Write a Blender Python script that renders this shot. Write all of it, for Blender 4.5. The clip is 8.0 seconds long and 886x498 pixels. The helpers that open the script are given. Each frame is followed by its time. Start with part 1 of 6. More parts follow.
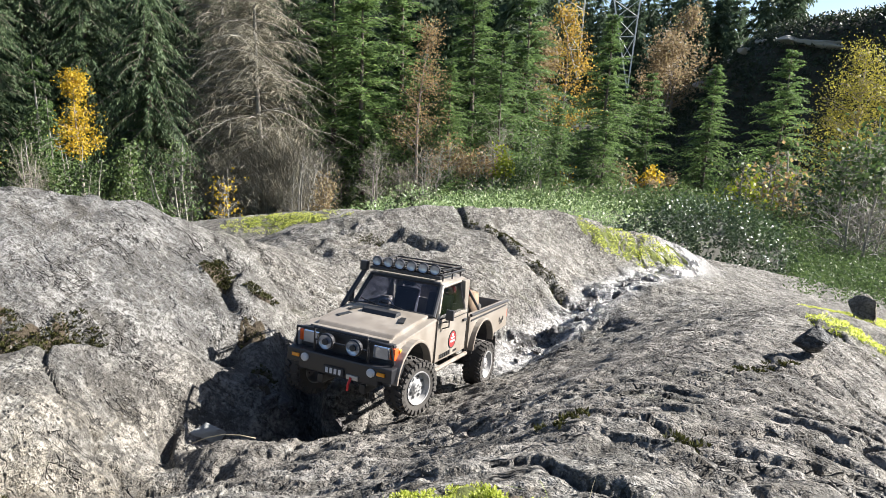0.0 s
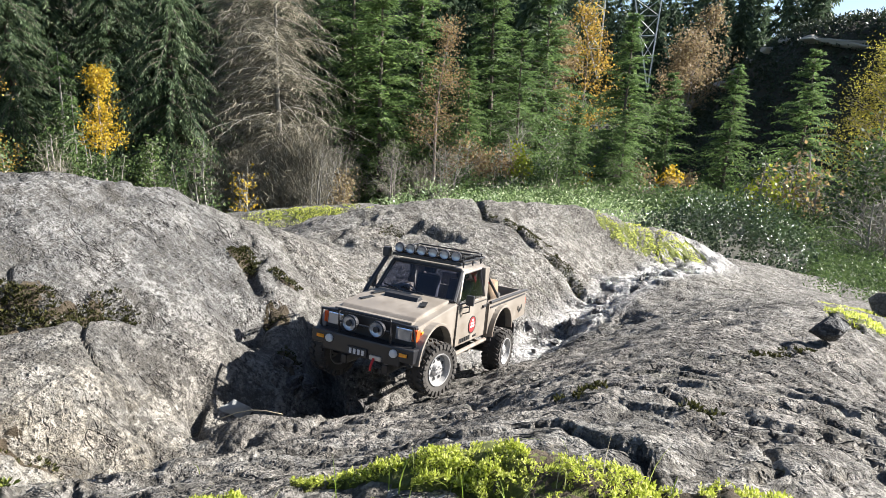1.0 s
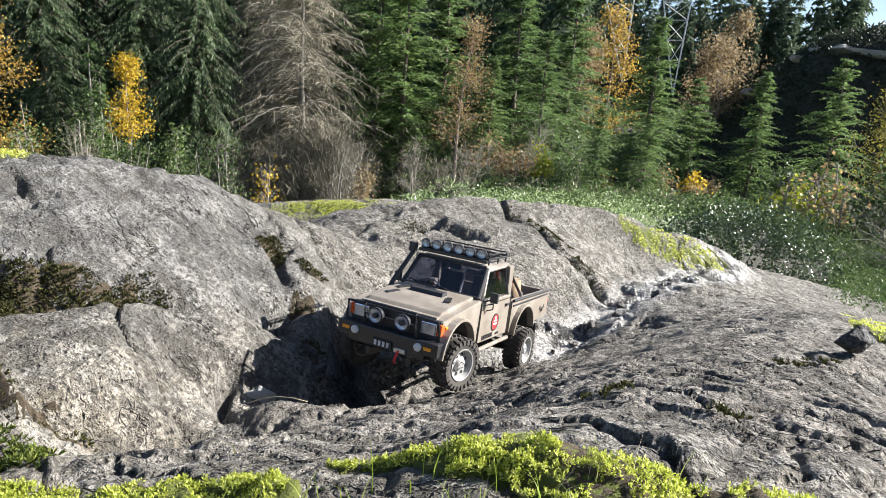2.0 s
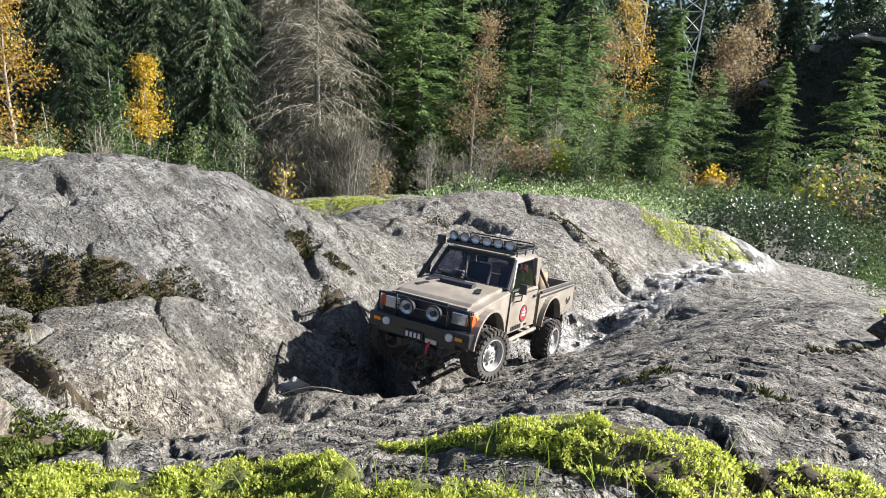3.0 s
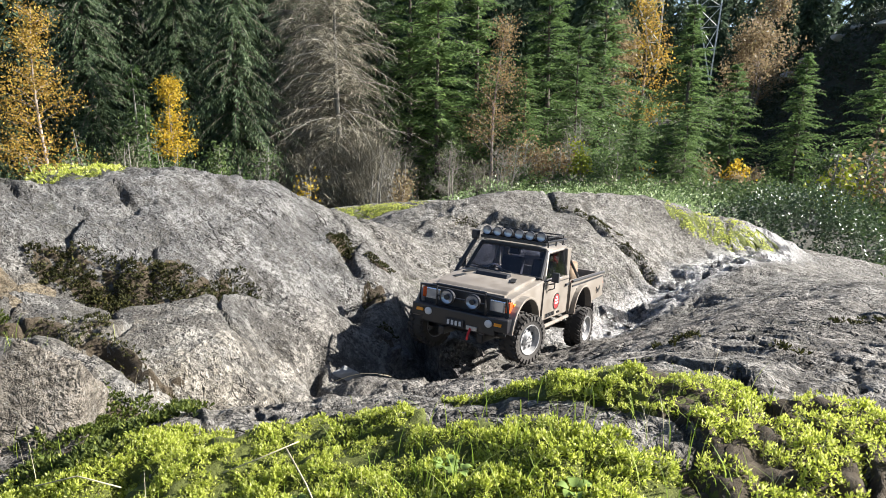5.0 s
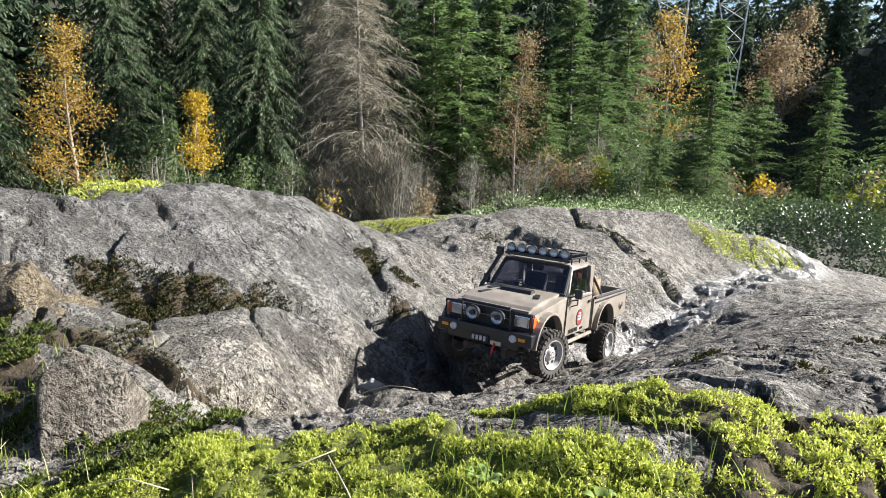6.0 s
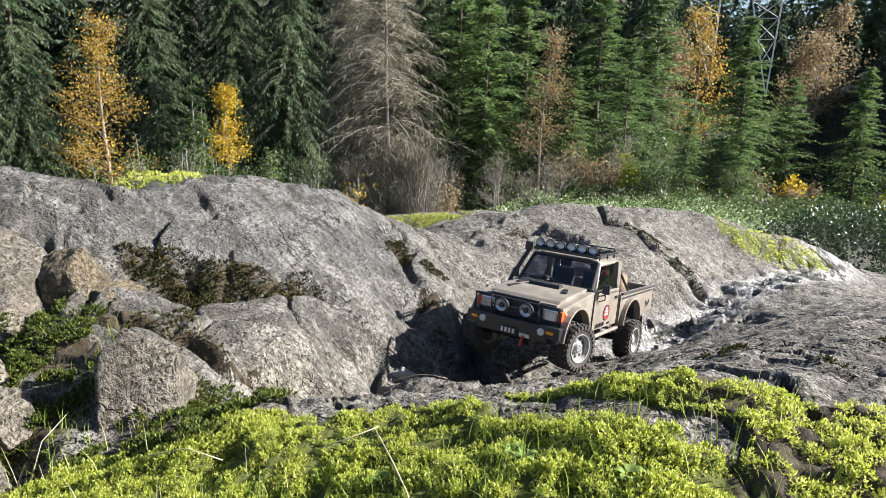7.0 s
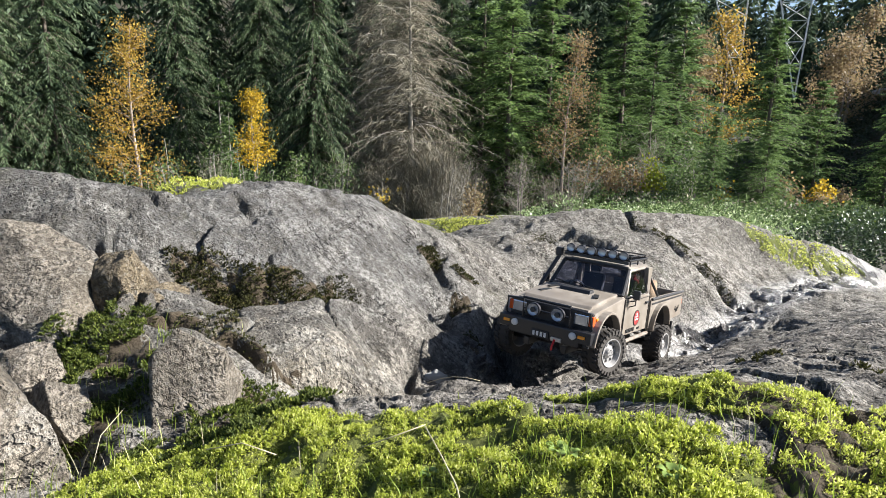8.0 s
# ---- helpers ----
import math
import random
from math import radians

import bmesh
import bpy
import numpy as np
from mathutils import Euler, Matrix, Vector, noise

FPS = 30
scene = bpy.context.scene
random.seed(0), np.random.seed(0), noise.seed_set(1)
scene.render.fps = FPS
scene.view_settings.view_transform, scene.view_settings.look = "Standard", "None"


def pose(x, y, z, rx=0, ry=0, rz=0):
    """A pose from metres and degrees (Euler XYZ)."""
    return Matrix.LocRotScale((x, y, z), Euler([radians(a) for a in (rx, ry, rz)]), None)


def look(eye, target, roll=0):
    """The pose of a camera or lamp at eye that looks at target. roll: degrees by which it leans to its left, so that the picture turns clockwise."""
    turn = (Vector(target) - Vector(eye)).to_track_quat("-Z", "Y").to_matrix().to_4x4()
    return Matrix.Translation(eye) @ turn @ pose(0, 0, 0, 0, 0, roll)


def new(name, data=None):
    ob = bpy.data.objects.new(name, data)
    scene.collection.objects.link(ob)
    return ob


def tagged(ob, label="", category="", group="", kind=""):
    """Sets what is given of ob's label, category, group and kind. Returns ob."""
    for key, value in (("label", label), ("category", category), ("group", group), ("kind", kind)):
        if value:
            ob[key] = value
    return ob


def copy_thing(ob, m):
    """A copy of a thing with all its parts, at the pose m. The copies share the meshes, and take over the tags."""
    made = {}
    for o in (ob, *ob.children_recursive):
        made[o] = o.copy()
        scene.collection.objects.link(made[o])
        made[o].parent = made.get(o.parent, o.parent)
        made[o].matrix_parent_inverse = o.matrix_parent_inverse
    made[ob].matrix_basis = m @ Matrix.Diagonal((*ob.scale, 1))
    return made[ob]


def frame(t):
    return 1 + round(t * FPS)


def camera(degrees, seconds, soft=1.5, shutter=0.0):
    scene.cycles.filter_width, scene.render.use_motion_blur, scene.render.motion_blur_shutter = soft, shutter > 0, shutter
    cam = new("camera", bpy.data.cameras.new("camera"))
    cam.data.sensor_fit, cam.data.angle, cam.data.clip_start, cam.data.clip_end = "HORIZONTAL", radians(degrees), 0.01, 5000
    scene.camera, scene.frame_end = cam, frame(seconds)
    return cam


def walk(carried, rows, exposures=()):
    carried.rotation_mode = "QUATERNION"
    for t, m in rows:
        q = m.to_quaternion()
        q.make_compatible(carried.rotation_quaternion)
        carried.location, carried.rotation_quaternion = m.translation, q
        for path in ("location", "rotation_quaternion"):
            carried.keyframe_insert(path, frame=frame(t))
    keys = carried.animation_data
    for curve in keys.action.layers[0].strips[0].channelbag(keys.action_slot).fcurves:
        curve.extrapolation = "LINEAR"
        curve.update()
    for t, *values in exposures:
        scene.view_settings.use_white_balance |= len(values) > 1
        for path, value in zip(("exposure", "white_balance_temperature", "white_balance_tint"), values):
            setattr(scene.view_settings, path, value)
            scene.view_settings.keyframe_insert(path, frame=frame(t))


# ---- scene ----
cam = camera(68.0, 8.0, soft=0.8)
EYE, TILT, LEAN = 0.55, -12.9, -1.9
# seconds, then metres right, ahead and up, and yaw, pitch and roll from the first eye
ROWS = [
    (0.0, 0.0000, -0.0000, 0.0000, -0.000, 0.000, 0.000),
    (0.5, -0.0030, -0.0161, -0.0117, 0.576, -0.070, -0.386),
    (1.0, -0.0092, -0.0313, -0.0257, 1.460, -0.123, -0.667),
    (1.5, -0.0163, -0.0406, -0.0264, 2.127, -0.138, -2.189),
    (3.0, -0.0549, -0.0628, -0.0398, 4.340, -0.708, -2.287),
    (3.5, -0.0605, -0.0761, -0.0451, 4.910, -0.284, -1.740),
    (4.0, -0.0610, -0.0998, -0.0593, 5.276, -0.340, -1.028),
    (4.5, -0.0668, -0.1296, -0.0674, 5.626, -0.462, -0.424),
    (6.0, -0.0810, -0.1895, -0.0639, 8.176, 1.060, -0.576),
    (6.5, -0.0787, -0.2087, -0.0641, 8.695, 1.065, -1.710),
    (7.0, -0.0925, -0.2308, -0.0700, 10.185, 0.657, -1.648),
    (7.5, -0.1011, -0.2509, -0.0716, 11.175, 0.358, -1.615),
    (8.0, -0.1106, -0.2673, -0.0683, 12.127, 0.925, -1.974),
]
walk(cam, [(t, pose(0, 0, EYE, TILT, LEAN) @ pose(x, y, z, 90 + pitch, roll, yaw)) for t, x, y, z, yaw, pitch, roll in ROWS], exposures=[(0.0, 1.92), (1.5, 1.88), (4.5, 1.84), (6.5, 1.76), (8.0, 1.74)])

# ---- light ----
SUN_TURN, SUN_UP = 79.0, 30.0
world = bpy.data.worlds.new("sky")
scene.world = world
world.use_nodes = True
wn = world.node_tree.nodes
sky = wn.new("ShaderNodeTexSky")
sky.sky_type, sky.sun_disc = "NISHITA", False
sky.sun_elevation, sky.sun_rotation = radians(SUN_UP), radians(SUN_TURN)
sky.air_density, sky.dust_density = 0.75, 0.6
wn["Background"].inputs["Strength"].default_value = 0.050
world.node_tree.links.new(sky.outputs["Color"], wn["Background"].inputs["Color"])

sun_data = bpy.data.lights.new("sun", "SUN")
sun_data.energy, sun_data.angle, sun_data.color = 5.0, radians(0.5), (1.0, 0.965, 0.92)
to_sun = Vector((math.sin(radians(SUN_TURN)) * math.cos(radians(SUN_UP)), math.cos(radians(SUN_TURN)) * math.cos(radians(SUN_UP)), math.sin(radians(SUN_UP))))
sun = new("sun", sun_data)
sun.matrix_world = look(to_sun * 60, (0, 0, 0))

# ---- materials ----
class Mat:
    """A node material with short ways to chain textures."""

    def __init__(self, name, rough=0.6, metal=0.0, spec=0.5):
        self.mat = bpy.data.materials.new(name)
        self.mat.use_nodes = True
        self.tree = self.mat.node_tree
        self.bsdf = self.tree.nodes["Principled BSDF"]
        self.set(Roughness=rough, Metallic=metal)
        self.bsdf.inputs["Specular IOR Level"].default_value = spec
        self.pos = None

    def set(self, **values):
        for key, value in values.items():
            self.bsdf.inputs[key.replace("_", " ")].default_value = value

    def node(self, kind, **inputs):
        n = self.tree.nodes.new(kind)
        for key, value in inputs.items():
            self.put(value, n.inputs[key.replace("_", " ")])
        return n

    def put(self, value, socket):
        if isinstance(value, bpy.types.NodeSocket):
            self.tree.links.new(value, socket)
        else:
            socket.default_value = value

    def coords(self, scale=(1, 1, 1), turn=(0, 0, 0), source="Object"):
        tc = self.node("ShaderNodeTexCoord")
        m = self.node("ShaderNodeMapping", Vector=tc.outputs[source])
        m.inputs["Scale"].default_value = scale
        m.inputs["Rotation"].default_value = turn
        return m.outputs["Vector"]

    def noise(self, vector, scale, detail=4.0, rough=0.6, distort=0.0):
        return self.node("ShaderNodeTexNoise", Vector=vector, Scale=scale, Detail=detail, Roughness=rough, Distortion=distort).outputs["Fac"]

    def voronoi(self, vector, scale, feature="F1", out="Distance", random=1.0):
        n = self.node("ShaderNodeTexVoronoi", Vector=vector, Scale=scale, Randomness=random)
        n.feature = feature
        return n.outputs[out]

    def ramp(self, fac, *stops):
        n = self.node("ShaderNodeValToRGB", Fac=fac)
        e = n.color_ramp.elements
        while len(e) < len(stops):
            e.new(0.5)
        for el, (at, col) in zip(e, stops):
            el.position = at
            el.color = (*col, 1) if isinstance(col, tuple) else (col, col, col, 1)
        return n.outputs["Color"]

    def mix(self, fac, a, b, kind="MIX"):
        n = self.tree.nodes.new("ShaderNodeMix")
        n.data_type, n.blend_type = "RGBA", kind
        self.put(fac, n.inputs[0])
        for value, socket in ((a, n.inputs[6]), (b, n.inputs[7])):
            self.put((*value, 1) if isinstance(value, tuple) and len(value) == 3 else value, socket)
        return n.outputs[2]

    def math(self, kind, a, b=0.0, clamp=False):
        n = self.tree.nodes.new("ShaderNodeMath")
        n.operation, n.use_clamp = kind, clamp
        self.put(a, n.inputs[0])
        self.put(b, n.inputs[1])
        return n.outputs[0]

    def color(self, value):
        self.put((*value, 1) if isinstance(value, tuple) and len(value) == 3 else value, self.bsdf.inputs["Base Color"])
        return self

    def bump(self, height, strength=0.5, distance=0.01, normal=None):
        n = self.node("ShaderNodeBump", Height=height, Strength=strength, Distance=distance)
        if normal is not None:
            self.put(normal, n.inputs["Normal"])
        self.put(n.outputs["Normal"], self.bsdf.inputs["Normal"])
        return n.outputs["Normal"]

    def leafy(self, col, through_amount=0.35):
        """Adds light that shines through a thin leaf."""
        t = self.node("ShaderNodeBsdfTranslucent")
        self.put(col, t.inputs["Color"])
        m = self.node("ShaderNodeMixShader", Fac=through_amount)
        self.tree.links.new(self.bsdf.outputs[0], m.inputs[1])
        self.tree.links.new(t.outputs[0], m.inputs[2])
        self.tree.links.new(m.outputs[0], self.tree.nodes["Material Output"].inputs["Surface"])


def rock_material(name, light=(0.350, 0.328, 0.290), dark=(0.046, 0.042, 0.036), moss=0.0, lichen=0.5, wet=False, zones=False):
    m = Mat(name, 0.8, spec=0.3)
    v = m.coords()
    big = m.noise(v, 2.1, 5, 0.6)
    mid = m.noise(v, 11, 6, 0.66)
    small = m.noise(v, 55, 5, 0.66)
    fine = m.noise(v, 230, 4, 0.7)
    grey = m.mix(0.42, dark, light)
    base = m.mix(m.ramp(big, (0.36, 0.0), (0.62, 1.0)), grey, light)
    base = m.mix(m.ramp(mid, (0.36, 0.85), (0.50, 0.0)), base, m.mix(0.16, dark, light))
    if zones:
        # crusts of lichen: pale beige on the low boulder, ochre on the ledge, slate grey on the dome
        at = m.node("ShaderNodeSeparateXYZ", Vector=v)
        wob = m.math("MULTIPLY", m.math("SUBTRACT", m.noise(v, 7, 6, 0.7), 0.5), 0.26)

        def spot(cx, cy, kx, ky, inner, outer):
            dx, dy = m.math("MULTIPLY", m.math("SUBTRACT", at.outputs["X"], cx), kx), m.math("MULTIPLY", m.math("SUBTRACT", at.outputs["Y"], cy), ky)
            d = m.math("SQRT", m.math("ADD", m.math("MULTIPLY", dx, dx), m.math("MULTIPLY", dy, dy)))
            return m.ramp(m.math("ADD", d, wob), (inner, 1.0), (outer, 0.0))

        pale = m.mix(m.ramp(mid, (0.40, 0.0), (0.56, 1.0)), (0.150, 0.127, 0.090), (0.520, 0.475, 0.385))
        base = m.mix(spot(-0.56, 0.98, 1.0, 0.75, 0.14, 0.24), base, pale)
        mottle = m.math("MULTIPLY", m.ramp(m.noise(v, 26, 7, 0.72, 0.5), (0.49, 0.0), (0.56, 0.85)), m.ramp(big, (0.40, 0.5), (0.60, 1.0)))
        base = m.mix(mottle, base, (0.072, 0.060, 0.042))
        ochre = m.mix(m.ramp(mid, (0.38, 0.0), (0.60, 1.0)), (0.070, 0.052, 0.030), (0.270, 0.215, 0.135))
        base = m.mix(spot(-0.87, 0.87, 1.0, 1.1, 0.10, 0.18), base, ochre)
        slate = m.mix(m.ramp(mid, (0.38, 0.0), (0.60, 1.0)), (0.050, 0.050, 0.051), (0.235, 0.233, 0.228))
        base = m.mix(m.math("MULTIPLY", spot(-0.95, 1.35, 0.75, 0.9, 0.30, 0.55), 0.85), base, slate)
        patch = m.math("MULTIPLY", m.ramp(m.noise(v, 4.6, 9, 0.74, 0.7), (0.47, 0.0), (0.56, 0.8)), spot(-0.95, 1.25, 0.7, 0.8, 0.34, 0.60))
        base = m.mix(patch, base, m.mix(small, (0.035, 0.035, 0.034), (0.120, 0.118, 0.112)))
        brown = m.mix(m.ramp(mid, (0.38, 0.0), (0.60, 1.0)), (0.050, 0.043, 0.035), (0.310, 0.280, 0.245))
        base = m.mix(m.math("MULTIPLY", spot(0.30, 1.00, 0.45, 0.75, 0.26, 0.46), 0.7), base, brown)
    # bedding streaks
    plane = m.node("ShaderNodeVectorMath", Vector=v)
    plane.operation = "DOT_PRODUCT"
    plane.inputs[1].default_value = (-0.34, -0.10, 1.0)
    flat = m.node("ShaderNodeSeparateXYZ", Vector=v)
    sheet = m.node("ShaderNodeCombineXYZ", X=m.math("MULTIPLY", flat.outputs["X"], 5.0), Y=m.math("MULTIPLY", flat.outputs["Y"], 5.0), Z=m.math("MULTIPLY", plane.outputs["Value"], 80.0)).outputs["Vector"]
    streak = m.noise(sheet, 1.0, 6, 0.66, 0.5)
    base = m.mix(m.ramp(streak, (0.34, 0.85), (0.46, 0.0)), base, m.mix(0.10, dark, light))
    # pale rings and dark crusts of lichen
    crust = m.ramp(m.noise(v, 9.0, 8, 0.72, 0.6), (0.54, 0.0), (0.60, 1.0))
    base = m.mix(m.math("MULTIPLY", crust, lichen), base, m.mix(small, (0.22, 0.212, 0.19), (0.44, 0.43, 0.395)))
    blot = m.math("MULTIPLY", m.ramp(m.noise(v, 17, 8, 0.72, 0.8), (0.53, 0.0), (0.58, 1.0)), m.ramp(m.noise(v, 3.4, 3, 0.6), (0.44, 0.0), (0.58, 0.85)))
    base = m.mix(blot, base, (0.0553, 0.0494, 0.0403))
    # mica, feldspar and pits
    speck = m.noise(v, 105, 4, 0.75)
    base = m.mix(m.ramp(speck, (0.40, 0.9), (0.51, 0.0)), base, m.mix(0.08, dark, light))
    base = m.mix(m.ramp(speck, (0.56, 0.0), (0.68, 0.6)), base, (0.30, 0.29, 0.265))
    base = m.mix(m.ramp(small, (0.36, 0.75), (0.47, 0.0)), base, m.mix(0.12, dark, light))
    grains = m.voronoi(v, 170)
    base = m.mix(m.ramp(grains, (0.10, 0.35), (0.30, 0.0)), base, (0.277, 0.269, 0.252))
    pits = m.math("MULTIPLY", m.ramp(m.voronoi(v, 62), (0.06, 0.0), (0.26, 1.0)), m.ramp(m.voronoi(v, 135), (0.05, 0.2), (0.28, 1.0)))
    pitted = m.ramp(m.noise(v, 4.5, 4, 0.6), (0.40, 0.15), (0.60, 1.0))
    base = m.mix(m.math("MULTIPLY", m.math("SUBTRACT", 1.0, pits), m.math("MULTIPLY", pitted, 0.9)), base, (0.0325, 0.0292, 0.0247))
    base = m.mix(m.ramp(fine, (0.32, 0.8), (0.42, 0.0)), base, (0.0292, 0.0267, 0.0234))
    # thin weathered cracks, drawn out along the grain of the rock
    g = m.coords((1.0, 1.7, 1.2), (0, 0, radians(33)))
    veins = None
    for size, thin in ((2.4, 0.007), (5.0, 0.007)):
        near = m.math("ABSOLUTE", m.math("SUBTRACT", m.noise(g, size, 5, 0.62, 0.3), 0.5))
        mark = m.math("MULTIPLY", m.ramp(near, (thin * 0.25, 1.0), (thin, 0.0)), m.ramp(m.noise(v, size * 0.6, 3, 0.6), (0.46, 0.0), (0.60, 1.0)))
        veins = mark if veins is None else m.math("MAXIMUM", veins, mark)
    base = m.mix(m.math("MULTIPLY", veins, 0.85), base, (0.0325, 0.0286, 0.0247))
    if moss:
        up = m.node("ShaderNodeNewGeometry").outputs["Normal"]
        z = m.node("ShaderNodeSeparateXYZ", Vector=up).outputs["Z"]
        mask = m.math("MULTIPLY", m.ramp(m.noise(v, 5.0, 9, 0.75, 0.5), (0.58, 0.0), (0.68, 1.0)), m.ramp(z, (0.5, 0.0), (0.8, 1.0)))
        base = m.mix(m.math("MULTIPLY", mask, moss), base, m.mix(fine, (0.0325, 0.039, 0.0078), (0.0714, 0.0756, 0.0195)))
    if wet:
        # water seeping along the gully: glossy, with its white glare painted into the colour
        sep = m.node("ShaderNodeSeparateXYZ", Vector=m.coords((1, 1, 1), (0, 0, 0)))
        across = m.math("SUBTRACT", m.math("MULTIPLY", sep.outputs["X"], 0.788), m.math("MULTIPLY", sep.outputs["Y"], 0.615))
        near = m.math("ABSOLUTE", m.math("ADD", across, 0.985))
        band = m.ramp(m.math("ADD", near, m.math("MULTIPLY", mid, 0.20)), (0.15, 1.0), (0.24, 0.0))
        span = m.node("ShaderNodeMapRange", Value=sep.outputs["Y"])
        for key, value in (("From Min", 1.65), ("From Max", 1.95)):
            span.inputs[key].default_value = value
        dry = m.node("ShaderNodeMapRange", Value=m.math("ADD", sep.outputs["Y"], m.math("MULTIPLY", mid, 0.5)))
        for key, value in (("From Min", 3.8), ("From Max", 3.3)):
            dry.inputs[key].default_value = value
        seep_glare = m.math("MULTIPLY", m.math("MULTIPLY", band, span.outputs["Result"]), dry.outputs["Result"], True)
        base = m.mix(m.math("MULTIPLY", seep_glare, 0.8), base, m.mix(m.ramp(mid, (0.42, 0.0), (0.58, 1.0)), (0.050, 0.047, 0.045), (0.60, 0.58, 0.55)))
        m.put(m.math("SUBTRACT", 0.8, m.math("MULTIPLY", seep_glare, 0.66)), m.bsdf.inputs["Roughness"])
        m.put(m.math("ADD", 0.3, m.math("MULTIPLY", seep_glare, 0.7)), m.bsdf.inputs["Specular IOR Level"])
    m.color(base)
    height = m.math("ADD", m.math("ADD", mid, m.math("MULTIPLY", small, 0.75)), m.math("ADD", m.math("MULTIPLY", fine, 0.24), m.math("MULTIPLY", pits, m.math("MULTIPLY", pitted, 0.45))))
    height = m.math("ADD", height, m.math("MULTIPLY", streak, 0.5))
    height = m.math("SUBTRACT", height, m.math("MULTIPLY", veins, 0.8))
    m.bump(height, 1.0, 0.025)
    return m


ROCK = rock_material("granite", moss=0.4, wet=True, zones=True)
STONE = rock_material("broken granite", (0.370, 0.325, 0.262), (0.050, 0.042, 0.032), lichen=0.45)
OCHRE = rock_material("ochre lichened granite", (0.265, 0.212, 0.135), (0.048, 0.037, 0.024), lichen=0.25)


def plain(name, col, rough=0.6, metal=0.0, vary=0.25, scale=30, bump=0.0, spec=0.5):
    """A surface of one colour with wear at two scales."""
    m = Mat(name, rough, metal, spec)
    v = m.coords()
    a = m.noise(v, scale, 5, 0.65)
    b = m.noise(v, scale * 7, 3, 0.6)
    low = tuple(c * (1 - vary) for c in col)
    high = tuple(min(1, c * (1 + vary)) for c in col)
    m.color(m.mix(b, m.mix(a, low, high), m.mix(a, high, low)))
    m.put(m.math("ADD", m.math("MULTIPLY", a, 0.25), rough - 0.12), m.bsdf.inputs["Roughness"])
    if bump:
        m.bump(m.math("ADD", a, m.math("MULTIPLY", b, 0.4)), bump, 0.004)
    return m


def leaf_material(name, low, high, third=None, rough=0.5, through_amount=0.3, spec=0.2, rare=0.8):
    m = Mat(name, rough, spec=spec)
    island = m.node("ShaderNodeNewGeometry").outputs["Random Per Island"]
    col = m.ramp(island, (0.0, low), (rare if third else 1.0, high), *(((1.0, third),) if third else ()))
    other = m.node("ShaderNodeObjectInfo").outputs["Random"]
    col = m.mix(m.math("MULTIPLY", other, 0.35), col, low)
    m.color(col)
    m.leafy(col, through_amount)
    return m


NEEDLES = leaf_material("spruce needles", (0.062, 0.110, 0.042), (0.205, 0.300, 0.095), through_amount=0.5)
DARK_NEEDLES = leaf_material("cedar sprays", (0.036, 0.062, 0.034), (0.125, 0.175, 0.085), (0.20, 0.25, 0.13), through_amount=0.4)
FAR_NEEDLES = leaf_material("far needles", (0.036, 0.058, 0.036), (0.095, 0.135, 0.075), through_amount=0.4)
DEAD_TWIGS = leaf_material("dead twigs", (0.135, 0.124, 0.094), (0.34, 0.31, 0.235), rough=0.9, through_amount=0.15, spec=0.1)
YELLOW_LEAVES = leaf_material("yellow birch leaves", (0.39, 0.255, 0.0225), (0.555, 0.405, 0.045), (0.345, 0.3, 0.0525), through_amount=0.5)
RUSSET_LEAVES = leaf_material("russet leaves", (0.176, 0.12, 0.064), (0.32, 0.224, 0.112), (0.4, 0.32, 0.128), through_amount=0.5)
GOLD_LEAVES = leaf_material("gold birch leaves", (0.27, 0.165, 0.045), (0.435, 0.307, 0.06), (0.495, 0.39, 0.075), through_amount=0.5)
FADED_LEAVES = leaf_material("faded leaves", (0.195, 0.143, 0.0825), (0.315, 0.24, 0.135), (0.345, 0.3, 0.135), through_amount=0.45)
# leaf colour darkened to stand for the shade on the hill's near face
SHADED_SCRUB = leaf_material("scrub with hill shade in its colour", (0.026, 0.036, 0.022), (0.060, 0.078, 0.042), through_amount=0.2)
OLIVE_LEAVES = leaf_material("olive birch leaves", (0.19, 0.18, 0.035), (0.42, 0.36, 0.06), (0.12, 0.15, 0.04), through_amount=0.5)
LIME_LEAVES = leaf_material("lime leaves", (0.20, 0.26, 0.02), (0.42, 0.42, 0.04))
SHRUB_LEAVES = leaf_material("shrub leaves", (0.045, 0.08, 0.028), (0.13, 0.18, 0.06), through_amount=0.4)
# both evergreens: the near-white third colour paints gloss glints on a few leaves
SALAL_LEAVES = leaf_material("glossy evergreen leaves with painted glints", (0.12, 0.19, 0.07), (0.36, 0.46, 0.20), (0.66, 0.70, 0.50), rough=0.30, through_amount=0.45, spec=0.6, rare=0.85)
BUSH_LEAVES = leaf_material("dark evergreen leaves with painted glints", (0.020, 0.040, 0.018), (0.085, 0.13, 0.05), (0.42, 0.47, 0.34), rough=0.28, through_amount=0.25, spec=0.6, rare=0.92)
MOSS_LEAVES = leaf_material("bright moss", (0.22, 0.27, 0.032), (0.64, 0.68, 0.13), (0.86, 0.84, 0.38), rough=0.6, through_amount=0.55, spec=0.3, rare=0.7)
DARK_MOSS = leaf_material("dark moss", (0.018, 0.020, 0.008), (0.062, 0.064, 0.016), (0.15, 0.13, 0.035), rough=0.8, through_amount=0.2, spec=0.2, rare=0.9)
GRASS = leaf_material("grass blades", (0.16, 0.25, 0.03), (0.38, 0.46, 0.08), (0.62, 0.58, 0.30), through_amount=0.4)
STRAW = plain("dry straw", (0.368, 0.328, 0.224), 0.6, vary=0.2)
